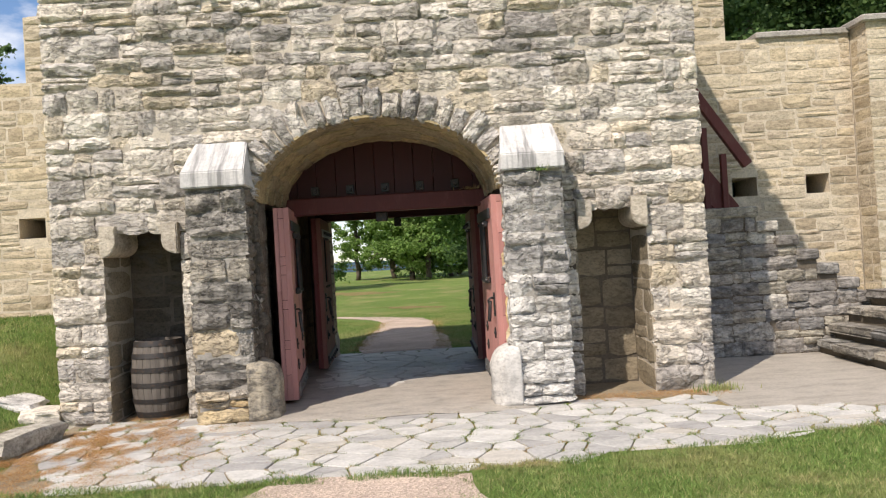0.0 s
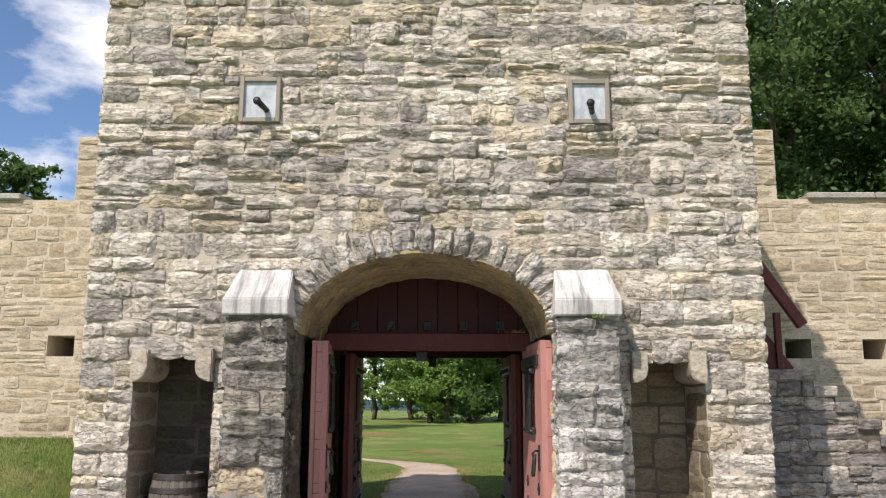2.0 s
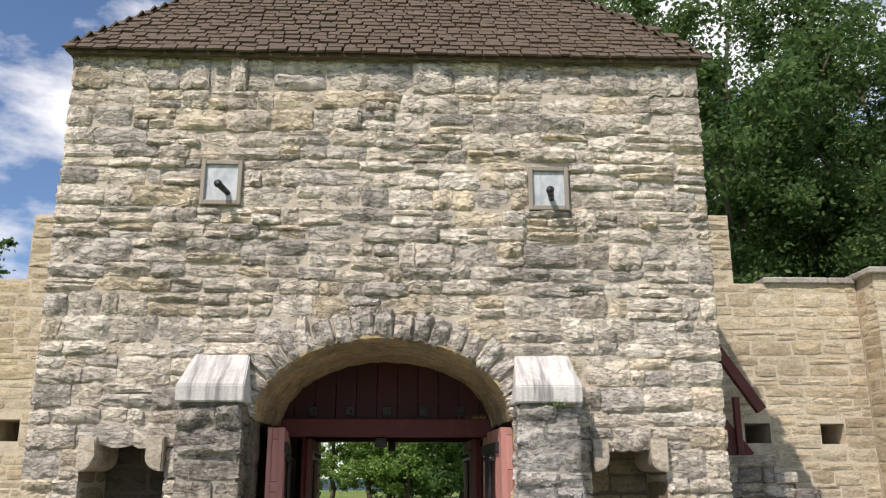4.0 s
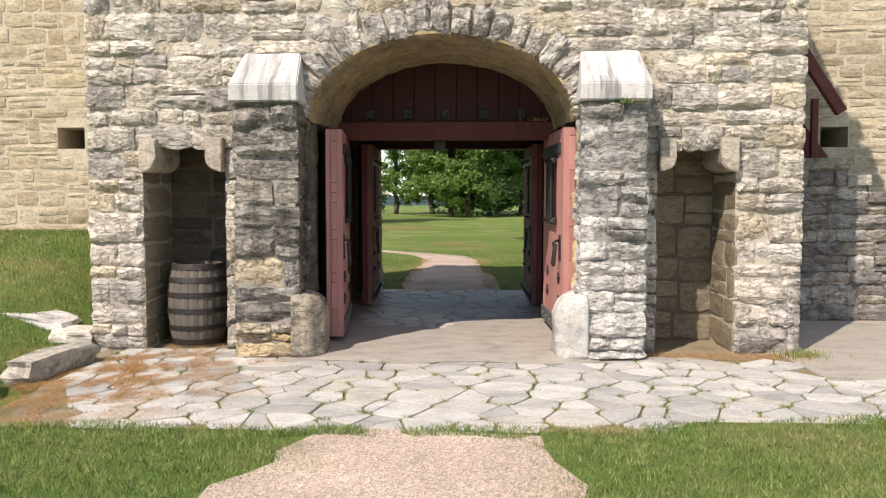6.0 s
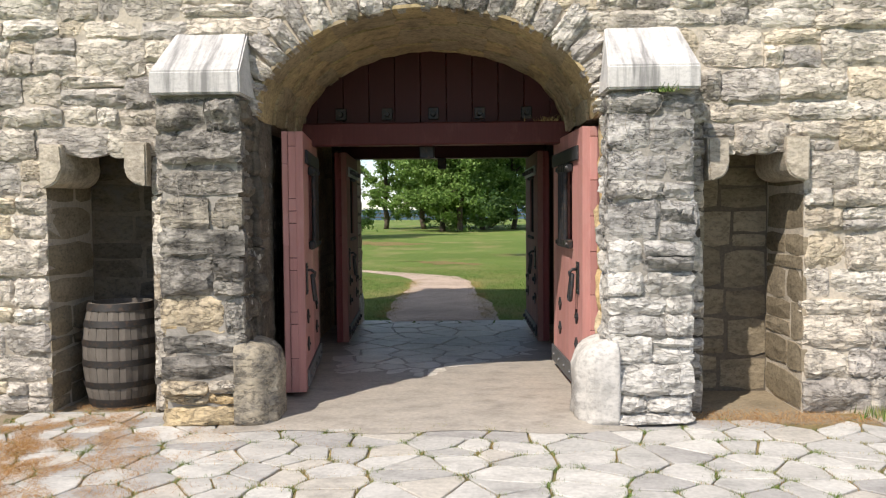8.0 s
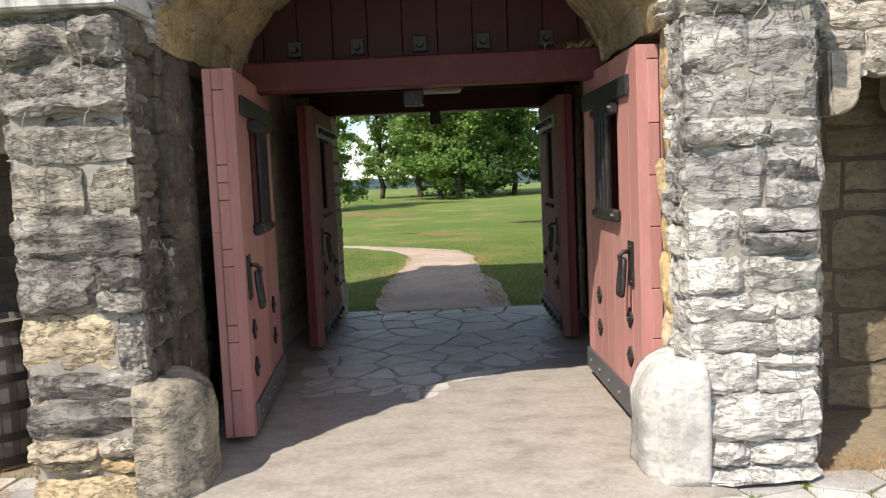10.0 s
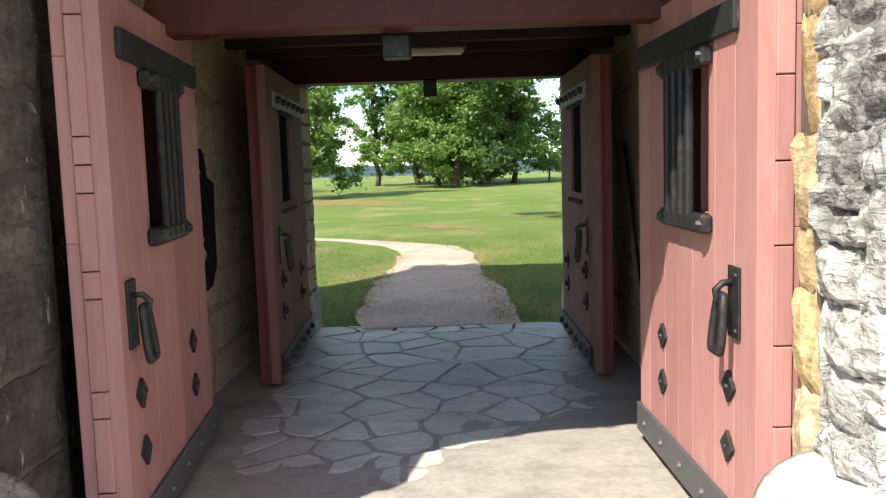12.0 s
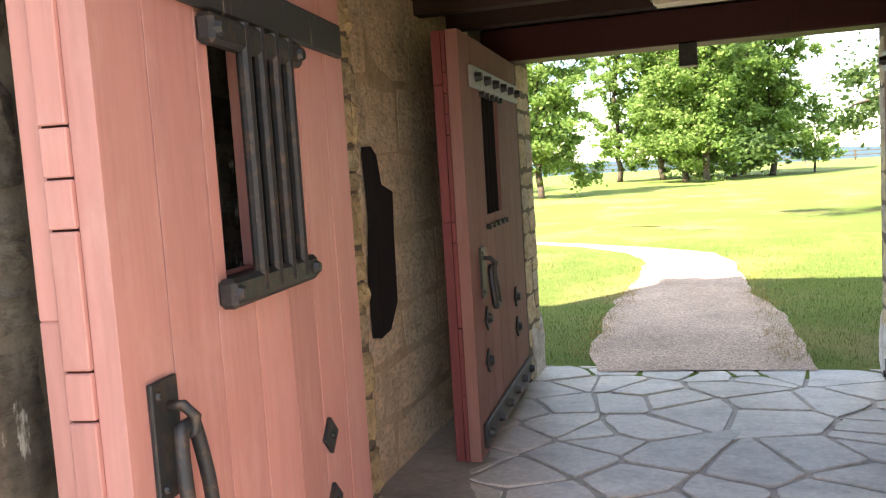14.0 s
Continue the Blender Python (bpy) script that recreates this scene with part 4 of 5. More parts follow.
# ---- gates ----
def gate(near, far, s, painted, edge_mat, label, fresh, hx):
    """A thick plank leaf standing open; near and far are the ends of its face towards the passage."""
    near, far = Vector((*near, 0.055)), Vector((*far, 0.055))
    L, T, H = (far - near).length, 0.17 if fresh else 0.13, 2.12
    d = (far - near).normalized()
    g = thing("gate_leaf", near, label, "gate", "gate leaves", turn=math.degrees(math.atan2(d.y, d.x)))
    yy = lambda a, b: sorted((s * a, s * b))
    def bx(x0, x1, a, b, z0, z1, bev=0.004):
        return box(x0, x1, *yy(a, b), z0, z1, bev)
    # grille opening
    o0, o1, oz0, oz1 = (0.48, 0.93, 1.2, 1.86)
    cuts = np.linspace(0.0, L, 8)
    cuts[1:-1] += np.random.default_rng(int(near.y * 100)).uniform(-0.035, 0.035, 6)
    for x0, x1 in zip(cuts, cuts[1:]):
        x0, x1 = x0 + 0.003, x1 - 0.003
        for z0, z1, a, b in ([(0.0, H, x0, x1)] if x1 <= o0 or x0 >= o1 else
                             [(0.0, oz0, x0, x1), (oz1, H, x0, x1)] + ([(oz0, oz1, x0, o0)] if x0 < o0 - 0.01 else []) + ([(oz0, oz1, o1, x1)] if x1 > o1 + 0.01 else [])):
            part("plank", bx(a, b, 0.0, 0.06, z0, z1, 0.0012), painted, g)
    # core with offcut blocks showing on the free edge
    for x0, x1, z0, z1 in ((0.0, o0, 0.0, H), (o1, L, 0.0, H), (o0, o1, 0.0, oz0), (o0, o1, oz1, H)):
        # Core in the shade-darkened red, so the plank joints look dark.
        part("core", bx(x0 + 0.004, x1, 0.06, T - 0.05, z0 + 0.004, z1 - 0.004, 0.0), shade_red, g)
    part("back_board", bx(0.0, L, T - 0.05, T, 0.0, oz0, 0.004), edge_mat, g)
    part("back_board", bx(0.0, L, T - 0.05, T, oz1, H, 0.004), edge_mat, g)
    for a, b in ((0.0, o0), (o1, L)):
        part("back_board", bx(a, b, T - 0.05, T, oz0, oz1, 0.004), edge_mat, g)
    z, er = 0.0, np.random.default_rng(int(L * 1000) + s)
    while z < H - 0.02:
        h = min(er.choice([0.1, 0.28, 0.34, 0.42]), H - z)
        part("edge_block", bx(-0.012, 0.004, 0.058, T - 0.052, z + 0.0025, z + h - 0.0025, 0.003), edge_mat, g)
        z += h
    # straps, kick plate, grille, handle, studs
    if fresh:
        part("strap", bx(0.16, L - 0.06, -0.024, 0.0, 1.87, 1.985, 0.006), worn_strap, g, "long black iron strap with pale streaks")
        kick = bx(0.1, L + 0.01, -0.02, 0.0, 0.02, 0.17, 0.004)
        for x in np.linspace(0.2, L - 0.15, 5):
            add_cyl(kick, (x, -s * 0.018, 0.095), (x, -s * 0.034, 0.095), 0.02, 0.01, 8)
        part("kick_plate", kick, grey_iron, g, "grey riveted iron kick plate")
        for z in (oz0 - 0.055, oz1 - 0.075):
            bar = bx(o0 - 0.06, o1 + 0.07, -0.05, -0.0, z, z + 0.075, 0.012)
            for x in (o0 - 0.03, o1 + 0.04):
                add_cyl(bar, (x, -s * 0.045, z + 0.037), (x, -s * 0.065, z + 0.037), 0.024, 0.016, 8)
            part("grille_bar", bar, black_iron, g)
        for x in np.linspace(o0 + 0.13, o1 - 0.03, 4):
            part("grille_rod", cyl((x, -s * 0.035, oz0 - 0.03), (x, -s * 0.035, oz1), 0.02, None, 10), black_iron, g)
        spots = ((hx + 0.05, 0.6), (hx + 0.06, 0.37), (1.1, 0.61), (1.1, 0.39))
        for x, z in spots:
            bm = bmesh.new()
            m = Matrix.Translation((x, -s * 0.007, z)) @ Euler((0, radians(45), 0)).to_matrix().to_4x4() @ Matrix.Diagonal((0.088, 0.016, 0.088, 1))
            bmesh.ops.create_cube(bm, size=1, matrix=m)
            bmesh.ops.bevel(bm, geom=bm.edges[:], offset=0.003, affect="EDGES")
            add_cyl(bm, (x, -s * 0.012, z), (x, -s * 0.024, z), 0.014, 0.008, 8)
            part("bolt_plate", bm, black_iron, g, "diamond-shaped iron bolt plate")
    else:
        bm = bx(0.2, L - 0.06, -0.02, 0.0, 1.86, 1.97, 0.004)
        strap = part("strap", bm, strap_iron, g, "pale grey iron strap")
        for x in np.linspace(0.28, L - 0.15, 6):
            part("bolt", cyl((x, -s * 0.018, 1.915), (x, -s * 0.055, 1.915), 0.028, 0.02, 8), black_iron, strap, "black bolt head")
        bm = bx(0.08, L + 0.0, -0.02, 0.0, 0.04, 0.17, 0.004)
        for x in np.linspace(0.15, L - 0.12, 6):
            add_cyl(bm, (x, -s * 0.018, 0.105), (x, -s * 0.05, 0.105), 0.028, 0.02, 8)
        part("kick_plate", bm, black_iron, g, "bolted iron kick plate")
        for z in (oz0 - 0.06, oz1 - 0.02):
            for x in np.linspace(o0 - 0.03, o1 + 0.04, 5):
                part("grille_end", cyl((x, -s * 0.0, z), (x, -s * 0.028, z), 0.016, None, 8), black_iron, g)
        # Black sheet added as the shade inside the opening, not a known shutter.
        part("shutter", bx(o0, o1, T - 0.05, T - 0.02, oz0, oz1, 0.0), flat_black, g, "black sheet standing in for the shade behind the grille")
        # Rods are coloured the same black, so the opening stays dark.
        for x in np.linspace(o0 + 0.06, o1 - 0.06, 4):
            part("grille_rod", cyl((x, s * 0.03, oz0 - 0.02), (x, s * 0.03, oz1 + 0.02), 0.02, None, 8), flat_black, g)
        for x, z in ((0.3, 0.67), (0.28, 0.45), (1.2, 0.64), (1.2, 0.45)):
            bm = bmesh.new()
            m = Matrix.Translation((x, -s * 0.006, z)) @ Euler((0, radians(45), 0)).to_matrix().to_4x4() @ Matrix.Diagonal((0.09, 0.012, 0.09, 1))
            bmesh.ops.create_cube(bm, size=1, matrix=m)
            add_cyl(bm, (x, -s * 0.01, z), (x, -s * 0.035, z), 0.03, 0.02, 8)
            part("stud", bm, black_iron, g, "square washer with bolt")
    plate = bx(hx - 0.055, hx + 0.05, -0.012, 0.0, 0.79, 1.05, 0.003)
    for z in (0.82, 1.02):
        add_cyl(plate, (hx - 0.03, -s * 0.01, z), (hx - 0.03, -s * 0.02, z), 0.012, 0.007, 8)
    hp = part("handle_plate", plate, black_iron, g, "black iron handle plate")
    ring = []
    for t in np.linspace(0, 2 * math.pi, 25)[:-1]:
        c, k = math.cos(t), math.sin(t)
        z = 0.845 + 0.1 * max(-1, min(1, 1.25 * k))
        ring.append((hx + 0.008 + (0.034 + 0.02 * (0.945 - z) / 0.2) * (abs(c) ** 0.5) * (1 if c > 0 else -1), -s * (0.05 + 0.02 * (0.945 - z) / 0.2), z))
    bm = tube(ring, 0.0165)
    part("staple", tube([(hx + 0.008, s * 0.0, 0.99), (hx + 0.008, -s * 0.045, 0.99), (hx + 0.008, -s * 0.072, 0.965), (hx + 0.008, -s * 0.066, 0.935), (hx + 0.008, -s * 0.04, 0.925)], 0.013, False), black_iron, hp, "bent iron staple", True)
    part("pull_ring", bm, black_iron, hp, "long forged pull ring", True)
    return g


gate((-1.015, 9.35), (-1.17, 10.86), 1, door_red, door_red, "thick plank gate leaf in faded red paint, standing open", True, 0.135)
gate((1.207, 9.19), (1.14, 10.72), -1, door_red, door_red, "thick plank gate leaf in faded red paint, standing open", True, 0.19)
gate((-1.03, 11.9), (-1.12, 13.52), 1, old_plank, back_red, "weathered plank gate leaf with bolted straps, standing open", False, 0.26)
gate((1.09, 11.95), (1.07, 13.5), -1, old_plank, back_red, "weathered plank gate leaf with bolted straps, standing open", False, 0.26)

# small things in the passage
bm = box(-0.07, 0.04, 13.5, 13.62, 2.06, 2.2, 0.006)
add_cyl(bm, (-0.015, 13.5, 2.12), (-0.015, 13.49, 2.12), 0.02, None, 10)
tagged(part("sensor_box", bm, black_iron), "small black box fixed under the far lintel", "sensor")
nr = np.random.default_rng(13)
blades("nest_straw", np.stack([nr.normal(1.02, 0.06, 60), nr.uniform(10.3, 10.36, 60), np.full(60, 2.336)], 1), (0.02, 0.06), straw, "wisps of nest straw on the crossbeam", nr, 2.5, "straw")
lampt = thing("ceiling_lamp", (0.05, 12.75, 2.33), "flat ceiling lamp with yellowed diffuser, switched off", "ceiling lamp")
part("housing", box(-0.24, 0.24, -0.1, 0.1, 0.02, 0.055, 0.006), black_iron, lampt)
bm = bmesh.new()
add_box(bm, -0.22, 0.22, -0.085, 0.085, -0.02, 0.022, 0.015, 2)
part("diffuser", bm, lamp_white, lampt)
bm = box(-0.14, 0.0, 10.52, 10.66, 2.02, 2.13, 0.008)
tagged(part("junction_box", bm, black_iron), "black iron junction box under the crossbeam", "box")
bm = bmesh.new()
# Flat black plate cut to a dark outline on the wall, object undetermined.
poly = [(11.62, 0.74), (11.74, 0.76), (11.85, 0.88), (11.86, 1.2), (11.88, 1.42), (11.74, 1.46), (11.7, 1.6), (11.64, 1.64), (11.66, 1.3), (11.61, 1.0)]
a = [bm.verts.new((-1.4, y, z)) for y, z in poly]
b = [bm.verts.new((-1.45, y, z)) for y, z in poly]
bm.faces.new(a), bm.faces.new(b[::-1])
for i in range(len(poly)):
    j = (i + 1) % len(poly)
    bm.faces.new((a[i], b[i], b[j], a[j]))
tagged(part("wall_bracket", bm, flat_black), "flat black tapered shape fixed on the passage wall", "bracket")
bm = box(-0.011, 0.011, -0.011, 0.011, 0, 1.9, 0.003)
brace = tagged(part("door_bar", bm, flat_black), "black iron bar leaning on the passage wall", "iron bar")
brace.matrix_basis = Matrix.Translation((1.4, 11.55, 0.0)) @ Vector((0.02, 0.95, 1.5)).to_track_quat("Z", "Y").to_matrix().to_4x4()

# ---- things on the front ----
for s, x0, x1, z0, z1, tilt in ((-1, -1.98, -1.5, 4.38, 4.96, 1), (1, 1.49, 1.97, 4.36, 4.93, 0)):
    w = tagged(new("window_1" if s < 0 else "window_2"), "small framed gun port with white board and black spout", "window", kind="structure")
    x0, x1, z0, z1, t = x0 + 0.025, x1 - 0.025, z0 + 0.05, z1 - 0.03, 0.045
    part("window_frame", box(x0, x0 + t, 8.865, 8.93, z0, z1, 0.006), frame_wood, w)
    part("window_frame", box(x1 - t, x1, 8.865, 8.93, z0, z1, 0.006), frame_wood, w)
    part("window_frame", box(x0 + t, x1 - t, 8.87, 8.93, z1 - 0.05, z1, 0.006), frame_wood, w)
    part("window_sill", box(x0 + t, x1 - t, 8.86, 8.93, z0, z0 + 0.05, 0.006), frame_wood, w)
    part("board", box(x0 + t, x1 - t, 8.9, 8.93, z0 + 0.05, z1 - 0.05), board_white, w)
    cx, cz = (x0 + x1) / 2, (z0 + z1) / 2
    bx_, bz_ = (cx + 0.07, cz - 0.11) if s < 0 else (cx + 0.03, cz - 0.11)
    ex = bx_ - 0.05
    bm = cyl((bx_, 8.9, bz_), (ex, 8.68, bz_ + 0.02), 0.03, 0.034, 14)
    add_cyl(bm, (ex, 8.69, bz_ + 0.02), (ex, 8.66, bz_ + 0.02), 0.041, 0.041, 14)
    part("spout", bm, black_iron, w, "black iron spout", True)

# barrel in the niche
bar = thing("barrel", (-2.5, 9.28, -0.01), "old grey oak barrel with dark iron hoops standing in the niche", "barrel")
prof = [(0.0, 0.245), (0.14, 0.278), (0.3, 0.295), (0.42, 0.3), (0.55, 0.295), (0.7, 0.275), (0.83, 0.245)]
N = 20
for i in range(N):
    a0, a1 = 2 * math.pi * (i + 0.02) / N, 2 * math.pi * (i + 0.98) / N
    bm = bmesh.new()
    cols = []
    for a, k in ((a0, 0.985), ((a0 + a1) / 2, 1.004), (a1, 0.985)):
        cols.append([bm.verts.new((r * k * math.cos(a), r * k * math.sin(a), z)) for z, r in prof])
    for a, k in ((a1, 0.9), (a0, 0.9)):
        cols.append([bm.verts.new((r * k * math.cos(a), r * k * math.sin(a), z)) for z, r in prof])
    for c in range(5):
        p, q = cols[c], cols[(c + 1) % 5]
        for j in range(len(prof) - 1):
            bm.faces.new((p[j], q[j], q[j + 1], p[j + 1]))
    bm.faces.new([c[-1] for c in cols])
    part("stave", bm, barrel_wood, bar)
for z, r, h in ((0.02, 0.252, 0.06), (0.17, 0.285, 0.05), (0.34, 0.3, 0.05), (0.5, 0.301, 0.05), (0.65, 0.287, 0.05), (0.775, 0.262, 0.055)):
    bm = bmesh.new()
    bmesh.ops.create_cone(bm, cap_ends=False, segments=40, radius1=r + 0.003, radius2=r + 0.003 - (0.012 if z > 0.6 else -0.012 if z < 0.2 else 0), depth=h, matrix=Matrix.Translation((0, 0, z + h / 2)))
    part("hoop", bm, hoop_iron, bar, "", True)
part("lid", cyl((0, 0, 0.77), (0, 0, 0.795), 0.232, None, 32), barrel_wood, bar)

# loose and laid stones by the bank
srg = np.random.default_rng(77)


def boulder(name, at, size, turn, mat, label, category, seed):
    bm = bmesh.new()
    bmesh.ops.create_cube(bm, size=1)
    bmesh.ops.subdivide_edges(bm, edges=bm.edges[:], cuts=4, use_grid_fill=True)
    for v in bm.verts:
        k = noise.noise(Vector((v.co.x * 2.1 + seed, v.co.y * 2.3, v.co.z * 2.2))) * 0.16
        r = v.co.length
        v.co = Vector((v.co.x * (1 - 0.16 * abs(v.co.y * v.co.z) * 4), v.co.y * (1 - 0.16 * abs(v.co.x * v.co.z) * 4), v.co.z * (1 - 0.2 * abs(v.co.x * v.co.y) * 4))) * (1 + k)
        v.co.x *= size[0]
        v.co.y *= size[1]
        v.co.z = (v.co.z + 0.42) * size[2]
    ob = tagged(part(name, bm, mat), label, category)
    ob.matrix_basis = pose(*at, 0, 0, turn)
    return ob


pale_rock = stone("pale_rock", WHITE + CREAM[:2], 0.2, layers=14.0)
dirty_rock = stone("stained_rock", [(0.55, 0.5, 0.42), (0.49, 0.45, 0.38)], 0.55, (0.15, 0.13, 0.1), 10.0, 0.02, 0.3)
boulder("kerb_stone", (-3.3, 7.85, -0.03), (0.26, 1.05, 0.23), -6, dirty_rock, "long stained kerb block bordering the grass bank", "kerb stone", 1)
boulder("kerb_stone", (-3.55, 6.95, -0.03), (0.3, 0.6, 0.2), 14, stair_stone, "rough grey kerb block bordering the grass bank", "kerb stone", 2)
slab_ = boulder("stone_slab", (-4.15, 9.2, 0.2), (0.75, 0.5, 0.12), 4, pale_rock, "flat pale stone slab set in the grass bank", "stone slab", 3)
slab_.matrix_basis = pose(-4.15, 9.2, 0.195, 3, 11, 4)
boulder("stone_slab", (-3.68, 9.0, 0.06), (0.4, 0.5, 0.13), 20, pale_rock, "flat pale stone slab set in the grass bank", "stone slab", 4)
boulder("stone_slab", (-5.4, 9.3, 0.42), (0.9, 0.55, 0.08), 4, pale_rock, "flat pale stone slab set in the grass bank", "stone slab", 5)


# ---- curtain walls ----
def pierced(x0, x1, y0, y1, z0, z1, holes):
    xs = sorted({x0, x1, *[h for a in holes for h in a[:2]]})
    zs = sorted({z0, z1, *[h for a in holes for h in a[2:]]})
    bm = bmesh.new()
    for a, b in zip(xs, xs[1:]):
        for c, d in zip(zs, zs[1:]):
            if not any(h[0] <= a and b <= h[1] and h[2] <= c and d <= h[3] for h in holes):
                add_box(bm, a, b, y0, y1, c, d)
    return bm


cr_ = np.random.default_rng(61)


def curtain(name, x0, x1, top, holes, label, seed, high):
    w = tagged(new(name), label, "wall", kind="structure")
    y = 12.18
    part("masonry", pierced(x0, x1, y, y + 0.9, -0.2, top, holes), pale_mortar, w)
    for h in holes:
        # Black sheet closes each loophole at the back to stand in for its shade.
        part("loophole_backing", box(h[0] - 0.02, h[1] + 0.02, y + 0.905, y + 0.95, h[2] - 0.02, h[3] + 0.02), flat_black, w)
    cc = lay((x0, y, 0), X, Z, NY, x1 - x0, top, (0.09, 0.23), (0.2, 0.7), 0.02, 0.008, cr_,
             lambda a, b: [(h[0] - x0, h[1] - x0) for h in holes if b > h[2] + 0.03 and a < h[3] - 0.03])
    pieces(w, cc, "flat", curtain_stone, 300, near=lambda c: abs(c[0]) < 8, seed=seed)
    a, b, z = high
    part("masonry", box(a, b, y + 0.02, y + 0.9, top, z), pale_mortar, w)
    pieces(w, lay((a, y + 0.02, top), X, Z, NY, b - a, z - top, (0.12, 0.26), (0.25, 0.6), 0.03, 0.012, cr_), "flat", curtain_stone, 60, seed=seed + 1)
    xs = x0
    while xs < x1 - 0.05:
        d = min(cr_.uniform(0.6, 1.0), x1 - xs)
        if xs + d <= a or xs >= b:
            part("coping", box(xs + 0.004, xs + d - 0.004, y - 0.06, y + 0.95, top, top + 0.09, 0.015), coping_stone, w)
        xs += d


coping_stone = stone("coping_stone", GREY[:4], 0.4, layers=6.0, relief=0.006)
curtain("wall_west", -24.0, -3.42, 4.38, [(-5.38, -5.0, 2.14, 2.43), (-9.4, -9.0, 2.14, 2.43)], "long tan limestone curtain wall with loopholes", 71, (-5.18, -3.42, 5.33))
curtain("wall_east", 3.42, 6.72, 4.4, [(4.9, 5.26, 2.14, 2.41), (5.97, 6.31, 2.13, 2.41)], "tan limestone curtain wall with square loopholes", 73, (3.42, 4.94, 5.44))
bas = tagged(new("bastion"), "tan limestone bastion corner beside the curtain wall", "bastion", kind="structure")
part("masonry", box(6.74, 14.0, 11.72, 13.2, -0.2, 4.45), pale_mortar, bas)
pieces(bas, lay((6.72, 11.72, 0), X, Z, NY, 7.2, 4.45, (0.12, 0.26), (0.25, 0.7), 0.014, 0.01, cr_) + lay((6.74, 12.18, 0), NY, Z, NX, 0.46, 4.45, (0.12, 0.26), (0.2, 0.45), 0.014, 0.01, cr_), "flat", curtain_stone, 150, seed=75)
part("coping", box(6.66, 14.0, 11.64, 13.2, 4.45, 4.54, 0.015), coping_stone, bas)

# ---- stone stair to the wall walk ----
st = tagged(new("stairs"), "worn dark stone stairs climbing beside the gatehouse", "stairs", kind="structure")
SX, SZ, TREAD, RISE = 4.78, 1.95, 0.255, 0.2
stops = [(3.42, SX, SZ)] + [(SX + TREAD * i, SX + TREAD * (i + 1), SZ - RISE * (i + 1)) for i in range(8)]
bm = bmesh.new()
for a, b, z in stops:
    add_box(bm, a, b, 11.06, 12.15, -0.1, z - 0.14)
part("masonry", bm, dark_mortar, st)
for a, b, z in stops:
    part("tread", box(a - 0.01, b + 0.02, 11.0, 12.15, z - 0.14, z, 0.02), stair_stone, st)


def stair_holes(z0, z1):
    lim = max([b for a, b, z in stops if z - 0.12 >= z1 - 0.02] or [3.42])
    return [(lim - 3.42, 9.0)]


pieces(st, lay((3.42, 11.06, 0), X, Z, NY, 3.5, 1.84, (0.13, 0.25), (0.22, 0.6), 0.04, 0.007, np.random.default_rng(63), stair_holes), "split", stair_stone, 200, seed=64)
for i, (x, z, y1) in enumerate(((5.42, 0.18, 11.02), (5.62, 0.38, 11.0), (5.8, 0.58, 10.98), (6.1, 0.78, 10.98))):
    y = 7.9 + 0.1 * i
    k = np.random.default_rng(90 + i)
    while y < y1 - 0.05:
        d = min(k.uniform(0.7, 1.2), y1 - y)
        e = k.uniform(-0.06, 0.06)
        bm = box(x + e, x + 0.75 + 0.3 * (i == 3), y + 0.006, y + d - 0.006, z - 0.11, z, 0.025, 2)
        for v in bm.verts:
            v.co += Vector((k.uniform(-0.02, 0.02), 0, k.uniform(-0.008, 0.008)))
        part("slab", bm, stair_stone, st, "worn stone step slab")
        y += d
    part("masonry", box(x + 0.08, x + 0.7, 7.95, y1, -0.1, z - 0.11), dark_mortar, st)

# red timber stair rail
rail = thing("stair_railing", (4.4, 11.6, 1.95), "dark red timber railing of the steep wooden stair", "railing")


def bar_between(a, b, w, h):
    a, b = Vector(a), Vector(b)
    bm = box(-w / 2, w / 2, -h / 2, h / 2, 0, (b - a).length, 0.008)
    bm.transform(Matrix.Translation(a) @ (b - a).to_track_quat("Z", "Y").to_matrix().to_4x4())
    return bm


part("handrail", bar_between((-1.0, 0.1, 2.95), (0.56, 0.1, 0.6), 0.1, 0.14), rail_wood, rail)
for x in (-0.28, -0.03, 0.22):
    part("post", box(x - 0.04, x + 0.04, 0.05, 0.13, 0.0, 1.1 - 1.5 * x, 0.006), rail_wood, rail)
part("stringer", bar_between((-0.9, 0.14, 1.55), (0.3, 0.14, -0.05), 0.07, 0.3), rail_wood, rail)
part("stringer_foot", prism([(-0.6, 0.0), (0.42, 0.0), (0.1, 0.35), (-0.6, 1.1)], 0.16, 0.2), rail_wood, rail)

# ---- roof ----
roof = tagged(new("roof"), "steep hipped roof of weathered dark wooden shingles", "roof", kind="structure")
E0, E1, F0, F1, EZ, RZ, RY = -3.5, 3.47, 8.8, 14.2, 6.17, 9.35, 11.48
HX = 2.35
bm = bmesh.new()
pv = [bm.verts.new(p) for p in ((E0, F0, EZ), (E1, F0, EZ), (E1, F1, EZ), (E0, F1, EZ), (E0 + HX, RY, RZ), (E1 - HX, RY, RZ))]
for f in ((0, 1, 5, 4), (1, 2, 5), (2, 3, 4, 5), (3, 0, 4), (3, 2, 1, 0)):
    bm.faces.new([pv[i] for i in f])
part("roof_boards", bm, shingle_wood, roof)
part("eave_board", box(E0 + 0.02, E1 - 0.02, F0 + 0.01, F0 + 0.05, EZ - 0.05, EZ, 0.004), shingle_wood, roof)
rr = np.random.default_rng(81)
up = np.array((0, RY - F0, RZ - EZ))
SL = np.linalg.norm(up)
up /= SL
out = np.cross((1, 0, 0), up)
